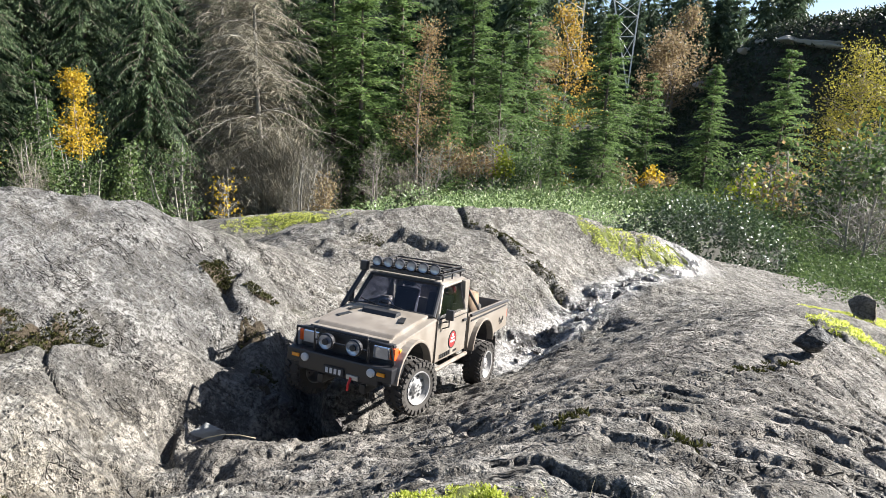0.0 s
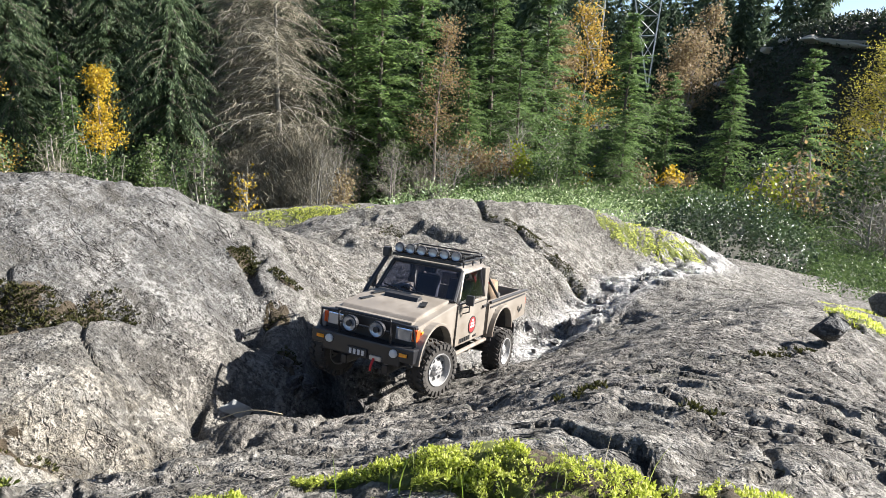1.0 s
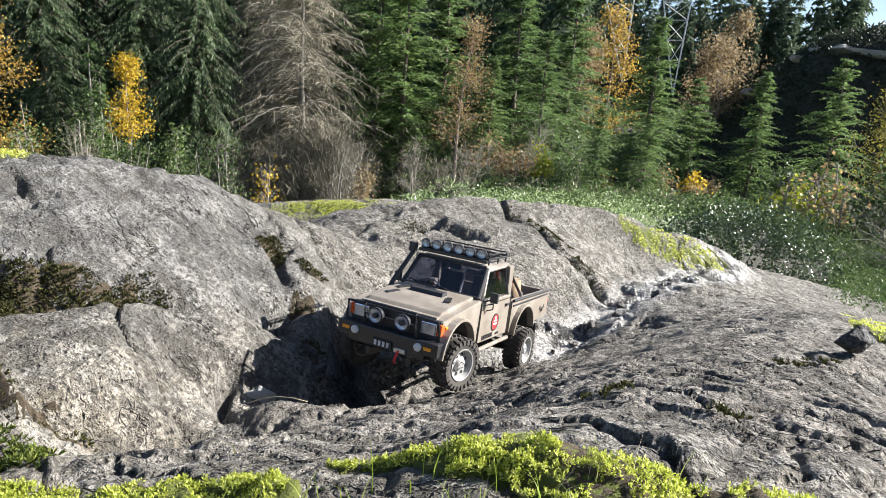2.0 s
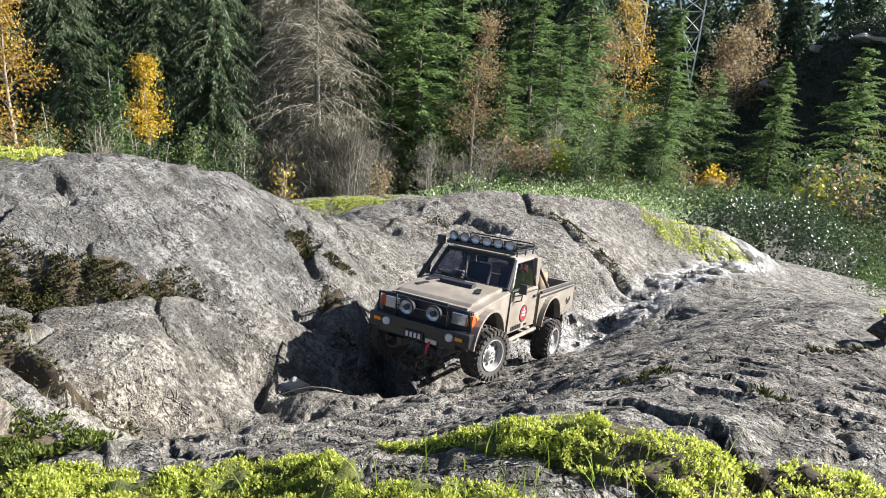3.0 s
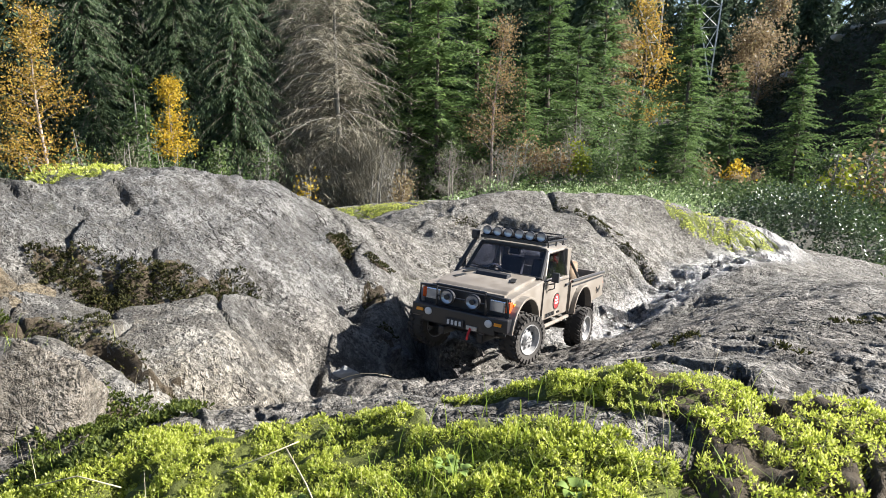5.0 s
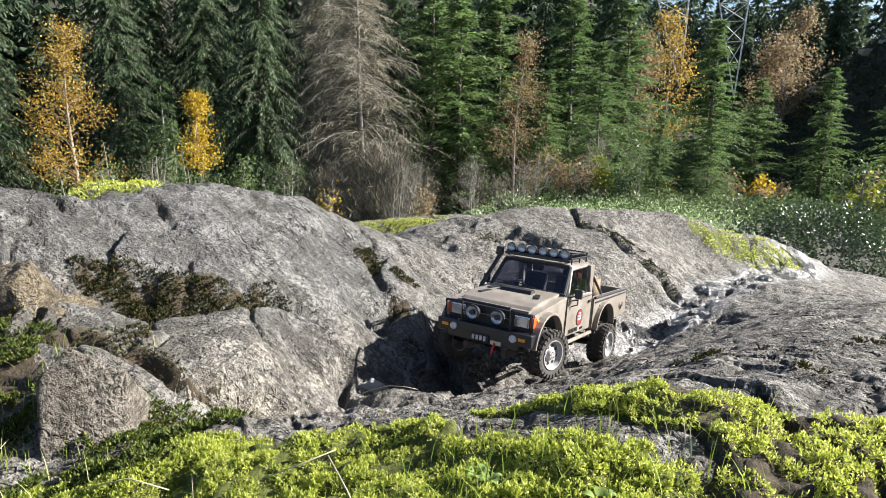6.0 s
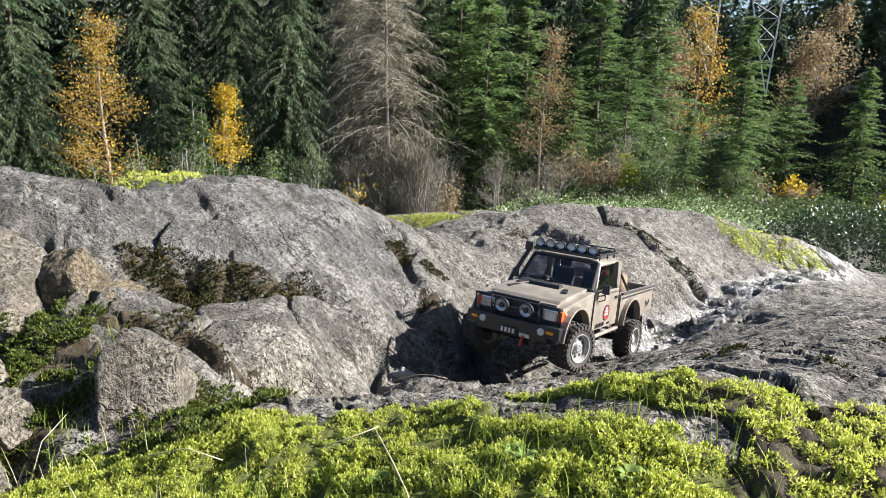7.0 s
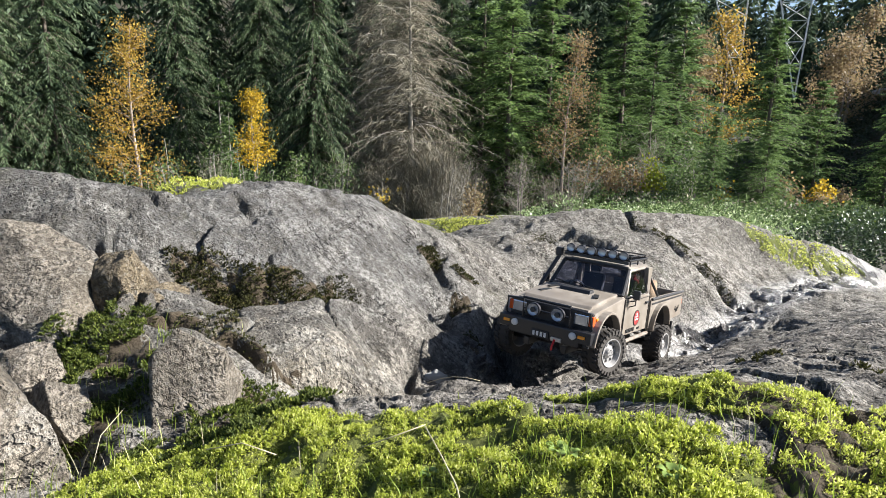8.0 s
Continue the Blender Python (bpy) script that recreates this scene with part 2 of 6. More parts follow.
BARK = plain("spruce bark", (0.10, 0.08, 0.065), 0.9, vary=0.4, scale=9, bump=0.6)
GREY_BARK = plain("dead grey bark", (0.23, 0.215, 0.185), 0.85, vary=0.4, scale=6, bump=0.5)
BIRCH_BARK = plain("birch bark", (0.24, 0.20, 0.17), 0.75, vary=0.4, scale=5, bump=0.3)
SOIL = plain("forest floor", (0.032, 0.029, 0.017), 0.95, vary=0.7, scale=1.5, bump=1.0)
STEEL = plain("galvanised steel", (0.62, 0.62, 0.60), 0.5, 0.3, vary=0.12)

# ---- tools ----
def link(name, bm, mat, parent=None, label="", smooth=False):
    mesh = bpy.data.meshes.new(name)
    if isinstance(bm, bmesh.types.BMesh):
        bm.to_mesh(mesh)
        bm.free()
    else:
        mesh.from_pydata(*bm)
    for m in (mat if isinstance(mat, (list, tuple)) else [mat]):
        mesh.materials.append(m.mat)
    if smooth:
        mesh.polygons.foreach_set("use_smooth", np.ones(len(mesh.polygons), dtype=bool))
    mesh.update()
    ob = new(name, mesh)
    ob.parent = parent
    if label:
        tagged(ob, label)
    return ob


part = link


def soup(name, verts, faces, mat, parent=None, smooth=False, label=""):
    """A mesh from numpy arrays: verts (n, 3), faces (m, 3 or 4)."""
    mesh = bpy.data.meshes.new(name)
    k = faces.shape[1]
    mesh.vertices.add(len(verts))
    mesh.vertices.foreach_set("co", np.ascontiguousarray(verts, dtype=np.float32).ravel())
    mesh.loops.add(faces.size)
    mesh.loops.foreach_set("vertex_index", np.ascontiguousarray(faces, dtype=np.int32).ravel())
    mesh.polygons.add(len(faces))
    mesh.polygons.foreach_set("loop_start", np.arange(0, faces.size, k, dtype=np.int32))
    mesh.update(calc_edges=True)
    if smooth:
        mesh.polygons.foreach_set("use_smooth", np.ones(len(faces), dtype=bool))
    mesh.materials.append(mat.mat)
    ob = new(name, mesh)
    ob.parent = parent
    if label:
        tagged(ob, label)
    return ob


def value_noise(x, y, seed=0):
    ix, iy = np.floor(x).astype(np.int64), np.floor(y).astype(np.int64)
    fx, fy = x - ix, y - iy
    fx, fy = fx * fx * fx * (fx * (fx * 6 - 15) + 10), fy * fy * fy * (fy * (fy * 6 - 15) + 10)

    def lattice(a, b):
        a, b = np.atleast_1d(a), np.atleast_1d(b)
        h = (a * 374761393 + b * 668265263 + seed * 974634533) & 0xFFFFFFFF
        h = ((h ^ (h >> 13)) * 1274126177) & 0xFFFFFFFF
        h = ((h ^ (h >> 16)) * 2246822519) & 0xFFFFFFFF
        return ((h ^ (h >> 15)) & 0xFFFF) / 32767.5 - 1

    top = lattice(ix, iy) * (1 - fx) + lattice(ix + 1, iy) * fx
    low = lattice(ix, iy + 1) * (1 - fx) + lattice(ix + 1, iy + 1) * fx
    return top * (1 - fy) + low * fy


def fbm(x, y, octaves=4, seed=0, gain=0.5):
    total, size = 0.0, 1.0
    for i in range(octaves):
        total = total + size * value_noise(x * 2 ** i + 17.3 * i, y * 2 ** i - 9.1 * i, seed + i)
        size *= gain
    return total


def soft(v, k):
    return k * np.log1p(np.exp(np.clip(v / k, -50, 50)))


def gate(v, k):
    return 1 / (1 + np.exp(np.clip(v / k, -50, 50)))


# grooves and open joints: from, to, half width, depth
GROOVES = [
    (0.03, 2.83, 0.12, 2.71, 0.014, 0.040), (0.12, 2.71, 0.22, 2.66, 0.018, 0.028), (0.22, 2.66, 0.34, 2.50, 0.020, 0.032), (0.34, 2.50, 0.45, 2.47, 0.016, 0.022), (0.45, 2.47, 0.52, 2.38, 0.028, 0.040), (0.30, 2.42, 0.46, 2.30, 0.012, 0.025),
    (-0.34, 2.31, -0.14, 2.50, 0.030, 0.060), (-0.14, 2.46, -0.02, 2.42, 0.040, 0.050), (-0.30, 2.06, -0.05, 2.12, 0.022, 0.045),
    # under the dome, behind the pale boulder
    (-0.93, 0.955, -0.80, 0.995, 0.040, 0.040), (-0.80, 0.995, -0.69, 1.065, 0.042, 0.050), (-0.69, 1.065, -0.60, 1.165, 0.030, 0.045), (-0.60, 1.165, -0.50, 1.30, 0.022, 0.035), (-0.50, 1.30, -0.42, 1.43, 0.022, 0.045),
    (-0.58, 1.62, -0.44, 1.42, 0.020, 0.035),
    # the pale boulder's foot
    (-0.74, 0.755, -0.63, 0.735, 0.022, 0.050), (-0.63, 0.735, -0.53, 0.785, 0.018, 0.045), (-0.53, 0.785, -0.44, 0.86, 0.012, 0.025), (-0.47, 1.12, -0.42, 0.98, 0.016, 0.035),
    # between the blocks below the ledge
    (-1.088, 0.862, -1.032, 0.797, 0.020, 0.110), (-1.032, 0.797, -0.985, 0.720, 0.022, 0.110), (-0.985, 0.720, -0.965, 0.665, 0.026, 0.080),
    (-1.088, 0.862, -1.012, 0.873, 0.014, 0.060), (-1.012, 0.873, -0.943, 0.905, 0.014, 0.055), (-0.943, 0.905, -0.880, 0.945, 0.014, 0.045),
    (-0.990, 0.870, -0.930, 0.770, 0.012, 0.050), (-0.985, 0.720, -0.850, 0.745, 0.016, 0.055), (-0.850, 0.745, -0.760, 0.800, 0.024, 0.050),
    (-1.151, 0.687, -1.004, 0.714, 0.010, 0.035), (-1.112, 0.645, -0.964, 0.609, 0.018, 0.080), (-1.002, 0.553, -0.860, 0.460, 0.020, 0.060), (-0.860, 0.460, -0.704, 0.363, 0.022, 0.050),
    (-0.975, 1.240, -0.920, 1.190, 0.013, 0.030), (-0.920, 1.190, -0.880, 1.120, 0.011, 0.022), (-0.920, 1.195, -0.865, 1.200, 0.012, 0.022),
    (0.20, 0.60, 0.33, 0.62, 0.010, 0.022), (0.50, 1.02, 0.72, 1.10, 0.011, 0.020), (0.10, 1.02, 0.35, 1.16, 0.010, 0.018),
]


# ---- the outcrop ----
# humps and hollows of the bedrock: centre x, y, half lengths, turn in degrees, height
HUMPS = [
    (0.287, 0.360, 0.716, 0.455, 23.6, 0.236),
    (0.790, 1.423, 1.226, 0.427, 49.8, 0.263),
    (-1.010, 1.185, 0.681, 0.338, 40.5, 0.250),
    (-0.740, 1.718, 0.487, 0.244, 59.5, 0.284),
    (-0.467, 0.730, 0.250, 0.118, 47.9, -0.161),
    (-0.768, 0.671, 0.600, 0.170, -24.2, 0.082),
    (0.000, 2.636, 1.072, 0.511, -0.2, 0.298),
    (0.484, 3.475, 0.892, 0.517, -8.1, 0.398),
    (-0.378, 1.090, 0.172, 0.110, 60.3, -0.151),
    (0.359, 2.137, 0.921, 0.171, 59.2, -0.116),
    (-0.553, 1.298, 0.820, 0.128, 104.1, -0.079),
    (-0.515, 0.989, 0.090, 0.251, 33.9, -0.060),
    (-0.450, 1.327, 0.090, 0.090, 0.0, -0.094),
    (-0.480, 0.998, 0.224, 0.443, 5.9, 0.181),
    (-1.768, 0.885, 0.591, 0.116, 12.2, 0.272),
    (-0.861, 1.564, 0.110, 0.423, 30.2, -0.042),
    (-0.756, 3.069, 0.686, 0.383, 17.8, 0.153),
    (0.566, 2.982, 0.939, 0.090, 22.4, 0.126),
    (-0.291, 4.563, 1.659, 0.417, -2.5, 0.414),
    (-0.350, 1.020, 0.100, 0.070, 60.0, 0.040),
    (-0.190, 1.290, 0.080, 0.070, 60.0, 0.055),
    (-1.200, 1.320, 0.200, 0.110, 30.0, 0.090),
    (-0.250, 1.170, 0.170, 0.080, 22.0, -0.050),
    (-1.230, 1.370, 0.180, 0.110, 35.0, 0.060),
]


def bedrock(x, y):
    z = -0.0069 - 0.0867 * x - 0.0825 * y
    z = z - 0.13 * soft(y - 2.2, 0.2) * gate(x - 0.9, 0.3) - 0.35 * soft(y - 1.75 + 0.9 * (x + 0.9), 0.15) * gate(x + 0.95, 0.15) * gate(y - 3.2, 0.2)
    for cx, cy, lu, lv, turn, h in HUMPS:
        c, s = math.cos(radians(turn)), math.sin(radians(turn))
        u, v = (x - cx) * c + (y - cy) * s, (y - cy) * c - (x - cx) * s
        z = z + h * np.exp(-((u / lu) ** 2 + (v / lv) ** 2))
    return z


def facets(x, y, scale, seed):
    """Broken blocks: the offset of each block, tilted at random, and the distance to its edge."""
    gx, gy = x * scale, y * scale
    ix, iy = np.floor(gx), np.floor(gy)
    best, second = np.full(np.shape(gx), 9.0), np.full(np.shape(gx), 9.0)
    level = np.zeros(np.shape(gx))

    def rnd(a, b, k):
        v = np.sin(a * 127.1 + b * 311.7 + (k + seed) * 74.7) * 43758.5453
        return v - np.floor(v)

    for dx in (-1, 0, 1):
        for dy in (-1, 0, 1):
            cx, cy = ix + dx, iy + dy
            px, py = cx + rnd(cx, cy, 1), cy + rnd(cx, cy, 2)
            ox, oy = gx - px, gy - py
            d = np.hypot(ox, oy)
            tilt = (rnd(cx, cy, 3) - 0.5) * ox + (rnd(cx, cy, 4) - 0.5) * oy + (rnd(cx, cy, 5) - 0.5) * 0.9
            near = d < best
            second = np.where(near, best, np.minimum(second, d))
            level = np.where(near, tilt, level)
            best = np.where(near, d, best)
    return level, second - best


def broken(x, y):
    """How fractured the rock is: most along the gully's far wall and among the left blocks."""
    wall = np.exp(-(((x + 0.75) / 0.42) ** 2 + ((y - 0.85) / 0.26) ** 2))
    gully = np.exp(-(((x - 0.75) * 0.8 - (y - 2.55) * 0.55) / 0.16) ** 2) * gate(np.abs(y - 2.6) - 0.8, 0.2)
    back = 0.7 * np.exp(-(((x + 0.25) / 0.35) ** 2 + ((y - 2.15) / 0.35) ** 2))
    return np.clip(wall + gully + back, 0, 1)


def rock_height(x, y):
    x, y = np.atleast_1d(np.asarray(x, dtype=float)), np.atleast_1d(np.asarray(y, dtype=float))
    z = bedrock(x, y)
    wx, wy = x + 0.035 * fbm(x * 6, y * 6, 3, 61), y + 0.035 * fbm(x * 6 + 31, y * 6, 3, 62)
    frac = broken(x, y)
    # glacial grooves run down the gully
    along, across = wx * 0.55 + wy * 0.83, wx * 0.83 - wy * 0.55
    z = z + 0.008 * fbm(along * 1.4, across * 7.0, 3, 3) + 0.0035 * np.abs(fbm(along * 4, across * 28, 3, 13))
    # runnels down the dome
    dome = np.exp(-(((x + 0.85) / 0.36) ** 2 + ((y - 1.35) / 0.36) ** 2))
    z = z + dome * (0.009 * fbm(wx * 2.2, (wy + 0.12 * wx) * 13, 3, 15, 0.6) - 0.006 * np.abs(fbm(wx * 5, (wy + 0.2 * wx) * 24, 3, 16, 0.6)))
    # blocks and ledges
    level, edge = facets(wx * 0.8 + wy * 0.3, wy * 1.3 - wx * 0.3, 6.5, 1)
    z = z + (0.006 + 0.034 * frac) * level - (0.004 + 0.036 * frac) * np.exp(-(edge / 0.045) ** 2) * np.clip(0.45 + value_noise(x * 3, y * 3, 41), 0, 1)
    level, edge = facets(wx * 1.3 - wy * 0.5, wy + wx * 0.6, 17.0, 2)
    z = z + (0.0008 + 0.004 * frac) * level - (0.0005 + 0.004 * frac) * np.exp(-(edge / 0.06) ** 2)
    # bedding planes crop out as ledges and open lines round the near whaleback
    near = gate(-(x + 0.35 - 0.25 * (y - 1)), 0.08) * gate(y - 2.3, 0.25)
    dip = z - 0.34 * x - 0.10 * y + 0.010 * fbm(x * 5, y * 5, 3, 81)
    for step, ledge, deep, seed in ((0.036, 0.0050, 0.012, 83), (0.0135, 0.0018, 0.0045, 87)):
        turn = dip / step + 0.5 * fbm(x * 2.5, y * 2.5, 2, seed)
        layer = np.floor(turn)
        f = turn - layer
        open_line = np.clip(value_noise(layer * 7.31 + x * 2.6, y * 2.6 - layer * 3.7, seed + 1) + 0.30, 0, 1)
        z = z + near * (ledge * (f - 0.5) - deep * open_line * np.exp(-(np.minimum(f, 1 - f) / 0.085) ** 2))
    # long joints
    for turn, wide, deep, seed in ((35, 1.9, 0.020, 21), (-24, 1.4, 0.018, 33)):
        c, s = math.cos(radians(turn)), math.sin(radians(turn))
        line = (wx * c + wy * s) * wide + 0.4 * fbm(x * 2.2, y * 2.2, 4, seed)
        d = (line - np.round(line)) / wide
        shape = np.where(d > 0, np.exp(-(d / 0.030) ** 2), np.exp(-(d / 0.006) ** 2))
        z = z - deep * shape * np.clip(1.7 * value_noise(x * 1.9 + 5, y * 1.9, seed + 1) - 0.1, 0, 1)
    # the cleft beside the tilted slab: sheer on the slab's side
    ux, uy = 0.31, -0.95
    px, py = wx + 0.300, wy - 1.475
    run, off = px * ux + py * uy, px * uy - py * ux
    z = z - 0.130 * gate(-off, 0.003) * np.exp(-(off / 0.075) ** 2) * gate(np.abs(run - 0.12) - 0.15, 0.02)
    for ax, ay, bx, by, wide, deep in GROOVES:
        f = np.clip(((wx - ax) * (bx - ax) + (wy - ay) * (by - ay)) / ((bx - ax) ** 2 + (by - ay) ** 2), 0, 1)
        d = np.hypot(wx - ax - f * (bx - ax), wy - ay - f * (by - ay))
        z = z - deep * np.exp(-np.abs(d / wide) ** 3) * (0.35 + 0.65 * np.sin(np.pi * np.clip(f, 0.08, 0.92)))
    # roughness, pits and grain
    worn = np.clip(0.5 + 0.9 * fbm(x * 2.7, y * 2.7, 2, 19), 0, 1)
    z = z + 0.0055 * fbm(x * 9, y * 9, 3, 11, 0.5) + (0.0007 + 0.0016 * worn) * fbm(x * 34, y * 34, 3, 5, 0.55)
    z = z - 0.010 * worn * np.clip(value_noise(wx * 30, wy * 30, 8) - 0.45, 0, 1) - (0.002 + 0.006 * worn) * np.clip(value_noise(x * 75, y * 75, 9) - 0.35, 0, 1)
    for cx, cy, r in ((0.339, 0.511, 0.011), (0.370, 0.499, 0.010), (0.352, 0.548, 0.007)):
        z = z - 0.022 * np.exp(-(((x - cx) ** 2 + (y - cy) ** 2) / r ** 2) ** 2)
    return z


def polar(cx, cy, radii, angles, height):
    r, a = np.meshgrid(radii, angles, indexing="ij")
    x, y = cx + r * np.sin(a), cy + r * np.cos(a)
    verts = np.stack([x, y, height(x, y)], -1).reshape(-1, 3)
    n, k = len(radii), len(angles)
    i, j = np.meshgrid(np.arange(n - 1), np.arange(k), indexing="ij")
    jn = (j + 1) % k
    faces = np.stack([i * k + j, i * k + jn, (i + 1) * k + jn, (i + 1) * k + j], -1).reshape(-1, 4)[:, ::-1]
    return verts, faces


def outcrop_height(x, y):
    r, a = np.hypot(x, y - 1.3), np.arctan2(x, y - 1.3)
    edge = 3.2 + 1.1 * gate(np.abs(a) - 1.5, 0.25) + 0.45 * np.sin(a * 3 + 1) * gate(-np.abs(a) + 1.2, 0.2) + 0.30 * value_noise(np.cos(a) * 4 + 9, np.sin(a) * 4, 91) + 0.12 * value_noise(x * 2.5, y * 2.5, 92)
    return rock_height(x, y) - 1.1 * soft(r - edge, 0.10) - 0.10 * soft(r - edge + 0.9, 0.2) * gate(-np.abs(a) + 1.3, 0.2)


angles = np.radians(np.concatenate([np.arange(-54, 44, 0.18), np.arange(44, 305, 4.0)]))
radii = 0.18 * 1.0052 ** np.arange(int(math.log(5.6 / 0.18) / math.log(1.0052)))
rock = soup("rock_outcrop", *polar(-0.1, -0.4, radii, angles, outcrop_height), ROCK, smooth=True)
tagged(rock, "weathered grey granite bedrock with humps, joints and lichen", "rock", kind="structure")


# ---- valley floor and far hills ----
def side_drop(x, y):
    return 1.7 * (1 - gate(np.hypot(x, y) - 7.0, 0.8)) * gate(np.arctan2(x, y) + 0.07, 0.05) * gate(-(y + 2), 1.0)


def ground_height(x, y):
    x, y = np.asarray(x, dtype=float), np.asarray(y, dtype=float)
    r = np.hypot(x, y)
    z = -0.62 - 0.105 * soft(r - 5, 1.0) * gate(r - 32, 3) - 2.6 * (1 - gate(r - 32, 3))
    # the ground falls away beyond the outcrop's higher side
    z = z - side_drop(x, y)
    # wooded hill behind
    z = z + (0.07 + 0.33 * gate(x - 0.10 * y, 2.5)) * soft(r - 44, 4) * gate(r - 160, 20) * gate(-(y + 10), 8)
    # rocky hill that stands against the sun
    z = z + 8.6 * gate(-(x - 0.33 * y - 2.5), 1.6) * gate(-(r - 37), 1.4) * gate(r - 75, 6) * gate(-(y + 4), 5)
    return z + 0.35 * fbm(x * 0.12, y * 0.12, 3, 71) * np.clip(r / 25, 0.1, 3)


g_angles = np.radians(np.arange(0, 360, 1.2))
g_radii = 2.6 * 1.045 ** np.arange(158)
ground = soup("ground", *polar(0, 0, g_radii, g_angles, ground_height), SOIL, smooth=True)
tagged(ground, "dark forest floor running into wooded hills", "ground", kind="structure")

# ---- trees ----
def sprays(rng, points, dirs, lengths, widths, droop=0.0):
    """Thin pointed leaves or twigs: one triangle pair each, bent in the middle."""
    n = len(points)
    side = np.cross(dirs, rng.normal(size=(n, 3)))
    side /= np.linalg.norm(side, axis=1, keepdims=True) + 1e-9
    mid = points + dirs * lengths[:, None] * 0.5
    tip = points + dirs * lengths[:, None]
    tip[:, 2] -= droop * lengths
    w = side * widths[:, None] * 0.5
    verts = np.stack([points, mid + w, tip, mid - w], 1).reshape(-1, 3)
    faces = np.arange(4 * n).reshape(n, 4)
    return verts, faces


def tube(path, radii, sides=6):
    path = np.asarray(path, dtype=float)
    n = len(path)
    t = np.gradient(path, axis=0)
    t /= np.linalg.norm(t, axis=1, keepdims=True) + 1e-9
    ref = np.where(np.abs(t[:, 2:3]) > 0.9, [[1.0, 0, 0]], [[0, 0, 1.0]])
    u = np.cross(t, ref)
    u /= np.linalg.norm(u, axis=1, keepdims=True)
    v = np.cross(t, u)
    a = np.linspace(0, 2 * np.pi, sides, endpoint=False)
    ring = path[:, None] + np.asarray(radii)[:, None, None] * (np.cos(a)[None, :, None] * u[:, None] + np.sin(a)[None, :, None] * v[:, None])
    i, j = np.meshgrid(np.arange(n - 1), np.arange(sides), indexing="ij")
    jn = (j + 1) % sides
    faces = np.stack([i * sides + j, i * sides + jn, (i + 1) * sides + jn, (i + 1) * sides + j], -1).reshape(-1, 4)
    return ring.reshape(-1, 3), faces


def joined(pieces):
    verts, faces, at = [], [], 0
    for v, f in pieces:
        verts.append(v)
        faces.append(f + at)
        at += len(v)
    return np.concatenate(verts), np.concatenate(faces)


def conifer_mesh(seed, height, spread, whorls, per, twigs, rise, sag, twig_len, bare=0.05, gaps=0.12, droop=0.25, width=0.16):
    """Trunk and crown arrays of a conifer: drooping branches with twigs on both sides."""
    rng = np.random.default_rng(seed)
    lean = rng.normal(size=2) * 0.012
    trunk_path = [(lean[0] * z + 0.02 * math.sin(z * 1.3 + seed), lean[1] * z, z) for z in np.linspace(-0.4, height, 14)]
    trunk = tube(trunk_path, np.linspace(0.013 * height + 0.02, 0.008, 14), 7)
    P, D, L = [], [], []
    limbs = []
    for k in range(whorls):
        f = bare + (1 - bare) * (k + rng.uniform(-0.4, 0.4)) / whorls
        if f < 0.01 or f > 0.995:
            continue
        z = f * height
        reach = spread * (1 - f) ** 0.8 * (0.55 + 0.45 * min(1, f * 6)) + 0.12
        for b in range(per):
            if rng.random() < gaps:
                continue
            a = rng.uniform(0, 2 * np.pi)
            length = reach * rng.uniform(0.55, 1.15)
            up = rise * (0.4 + f) + rng.normal() * 0.17
            s = np.linspace(0.08, 1, twigs)
            out = np.array([math.cos(a), math.sin(a), 0])
            line = out[None] * (s * length)[:, None]
            line[:, 2] = z + up * s * length - sag * (s ** 2) * length
            line[:, :2] += lean * z
            head = np.gradient(line, axis=0)
            head /= np.linalg.norm(head, axis=1, keepdims=True)
            lateral = np.array([-out[1], out[0], 0])
            for sign in (-1, 1):
                d = head * rng.uniform(0.35, 0.9, (twigs, 1)) + lateral * sign * rng.uniform(0.4, 1.0, (twigs, 1)) + rng.normal(size=(twigs, 3)) * 0.22
                d[:, 2] -= droop * rng.uniform(0.2, 1.2, twigs)
                d /= np.linalg.norm(d, axis=1, keepdims=True)
                P.append(line + rng.normal(size=line.shape) * 0.02)
                D.append(d)
                L.append(twig_len * (0.5 + 0.7 * rng.random(twigs)) * (0.55 + 0.6 * (1 - s)) * (0.5 + 0.5 * (1 - f)))
            if b % 2 == 0:
                limbs.append(tube(line[:: max(1, twigs // 4)], np.linspace(0.018, 0.005, len(line[:: max(1, twigs // 4)])) * (0.6 + 0.06 * height), 3))
    P, D, L = np.concatenate(P), np.concatenate(D), np.concatenate(L)
    crown = sprays(rng, P, D, L, L * width + 0.012, 0.15)
    return trunk, crown, limbs


def conifer(name, label, seed, needles, bark, **shape):
    trunk, crown, limbs = conifer_mesh(seed, **shape)
    tree = new(name)
    soup("trunk", *trunk, bark, tree, smooth=True)
    tagged(soup("limb", *joined(limbs), bark, tree, smooth=True), kind="stuff")
    soup("crown", *crown, needles, tree)
    return tagged(tree, label, "tree")


spruce_a = conifer("spruce", "green sunlit young spruce with open layered branches", 1, NEEDLES, BARK, height=7.0, spread=2.1, whorls=46, per=8, twigs=26, rise=0.42, sag=0.40, twig_len=0.30, gaps=0.22, droop=0.10, width=0.11)
spruce_b = conifer("spruce", "green sunlit young spruce with open layered branches", 2, NEEDLES, BARK, height=7.0, spread=2.6, whorls=40, per=8, twigs=26, rise=0.5, sag=0.46, twig_len=0.34, gaps=0.3, droop=0.15, width=0.11)
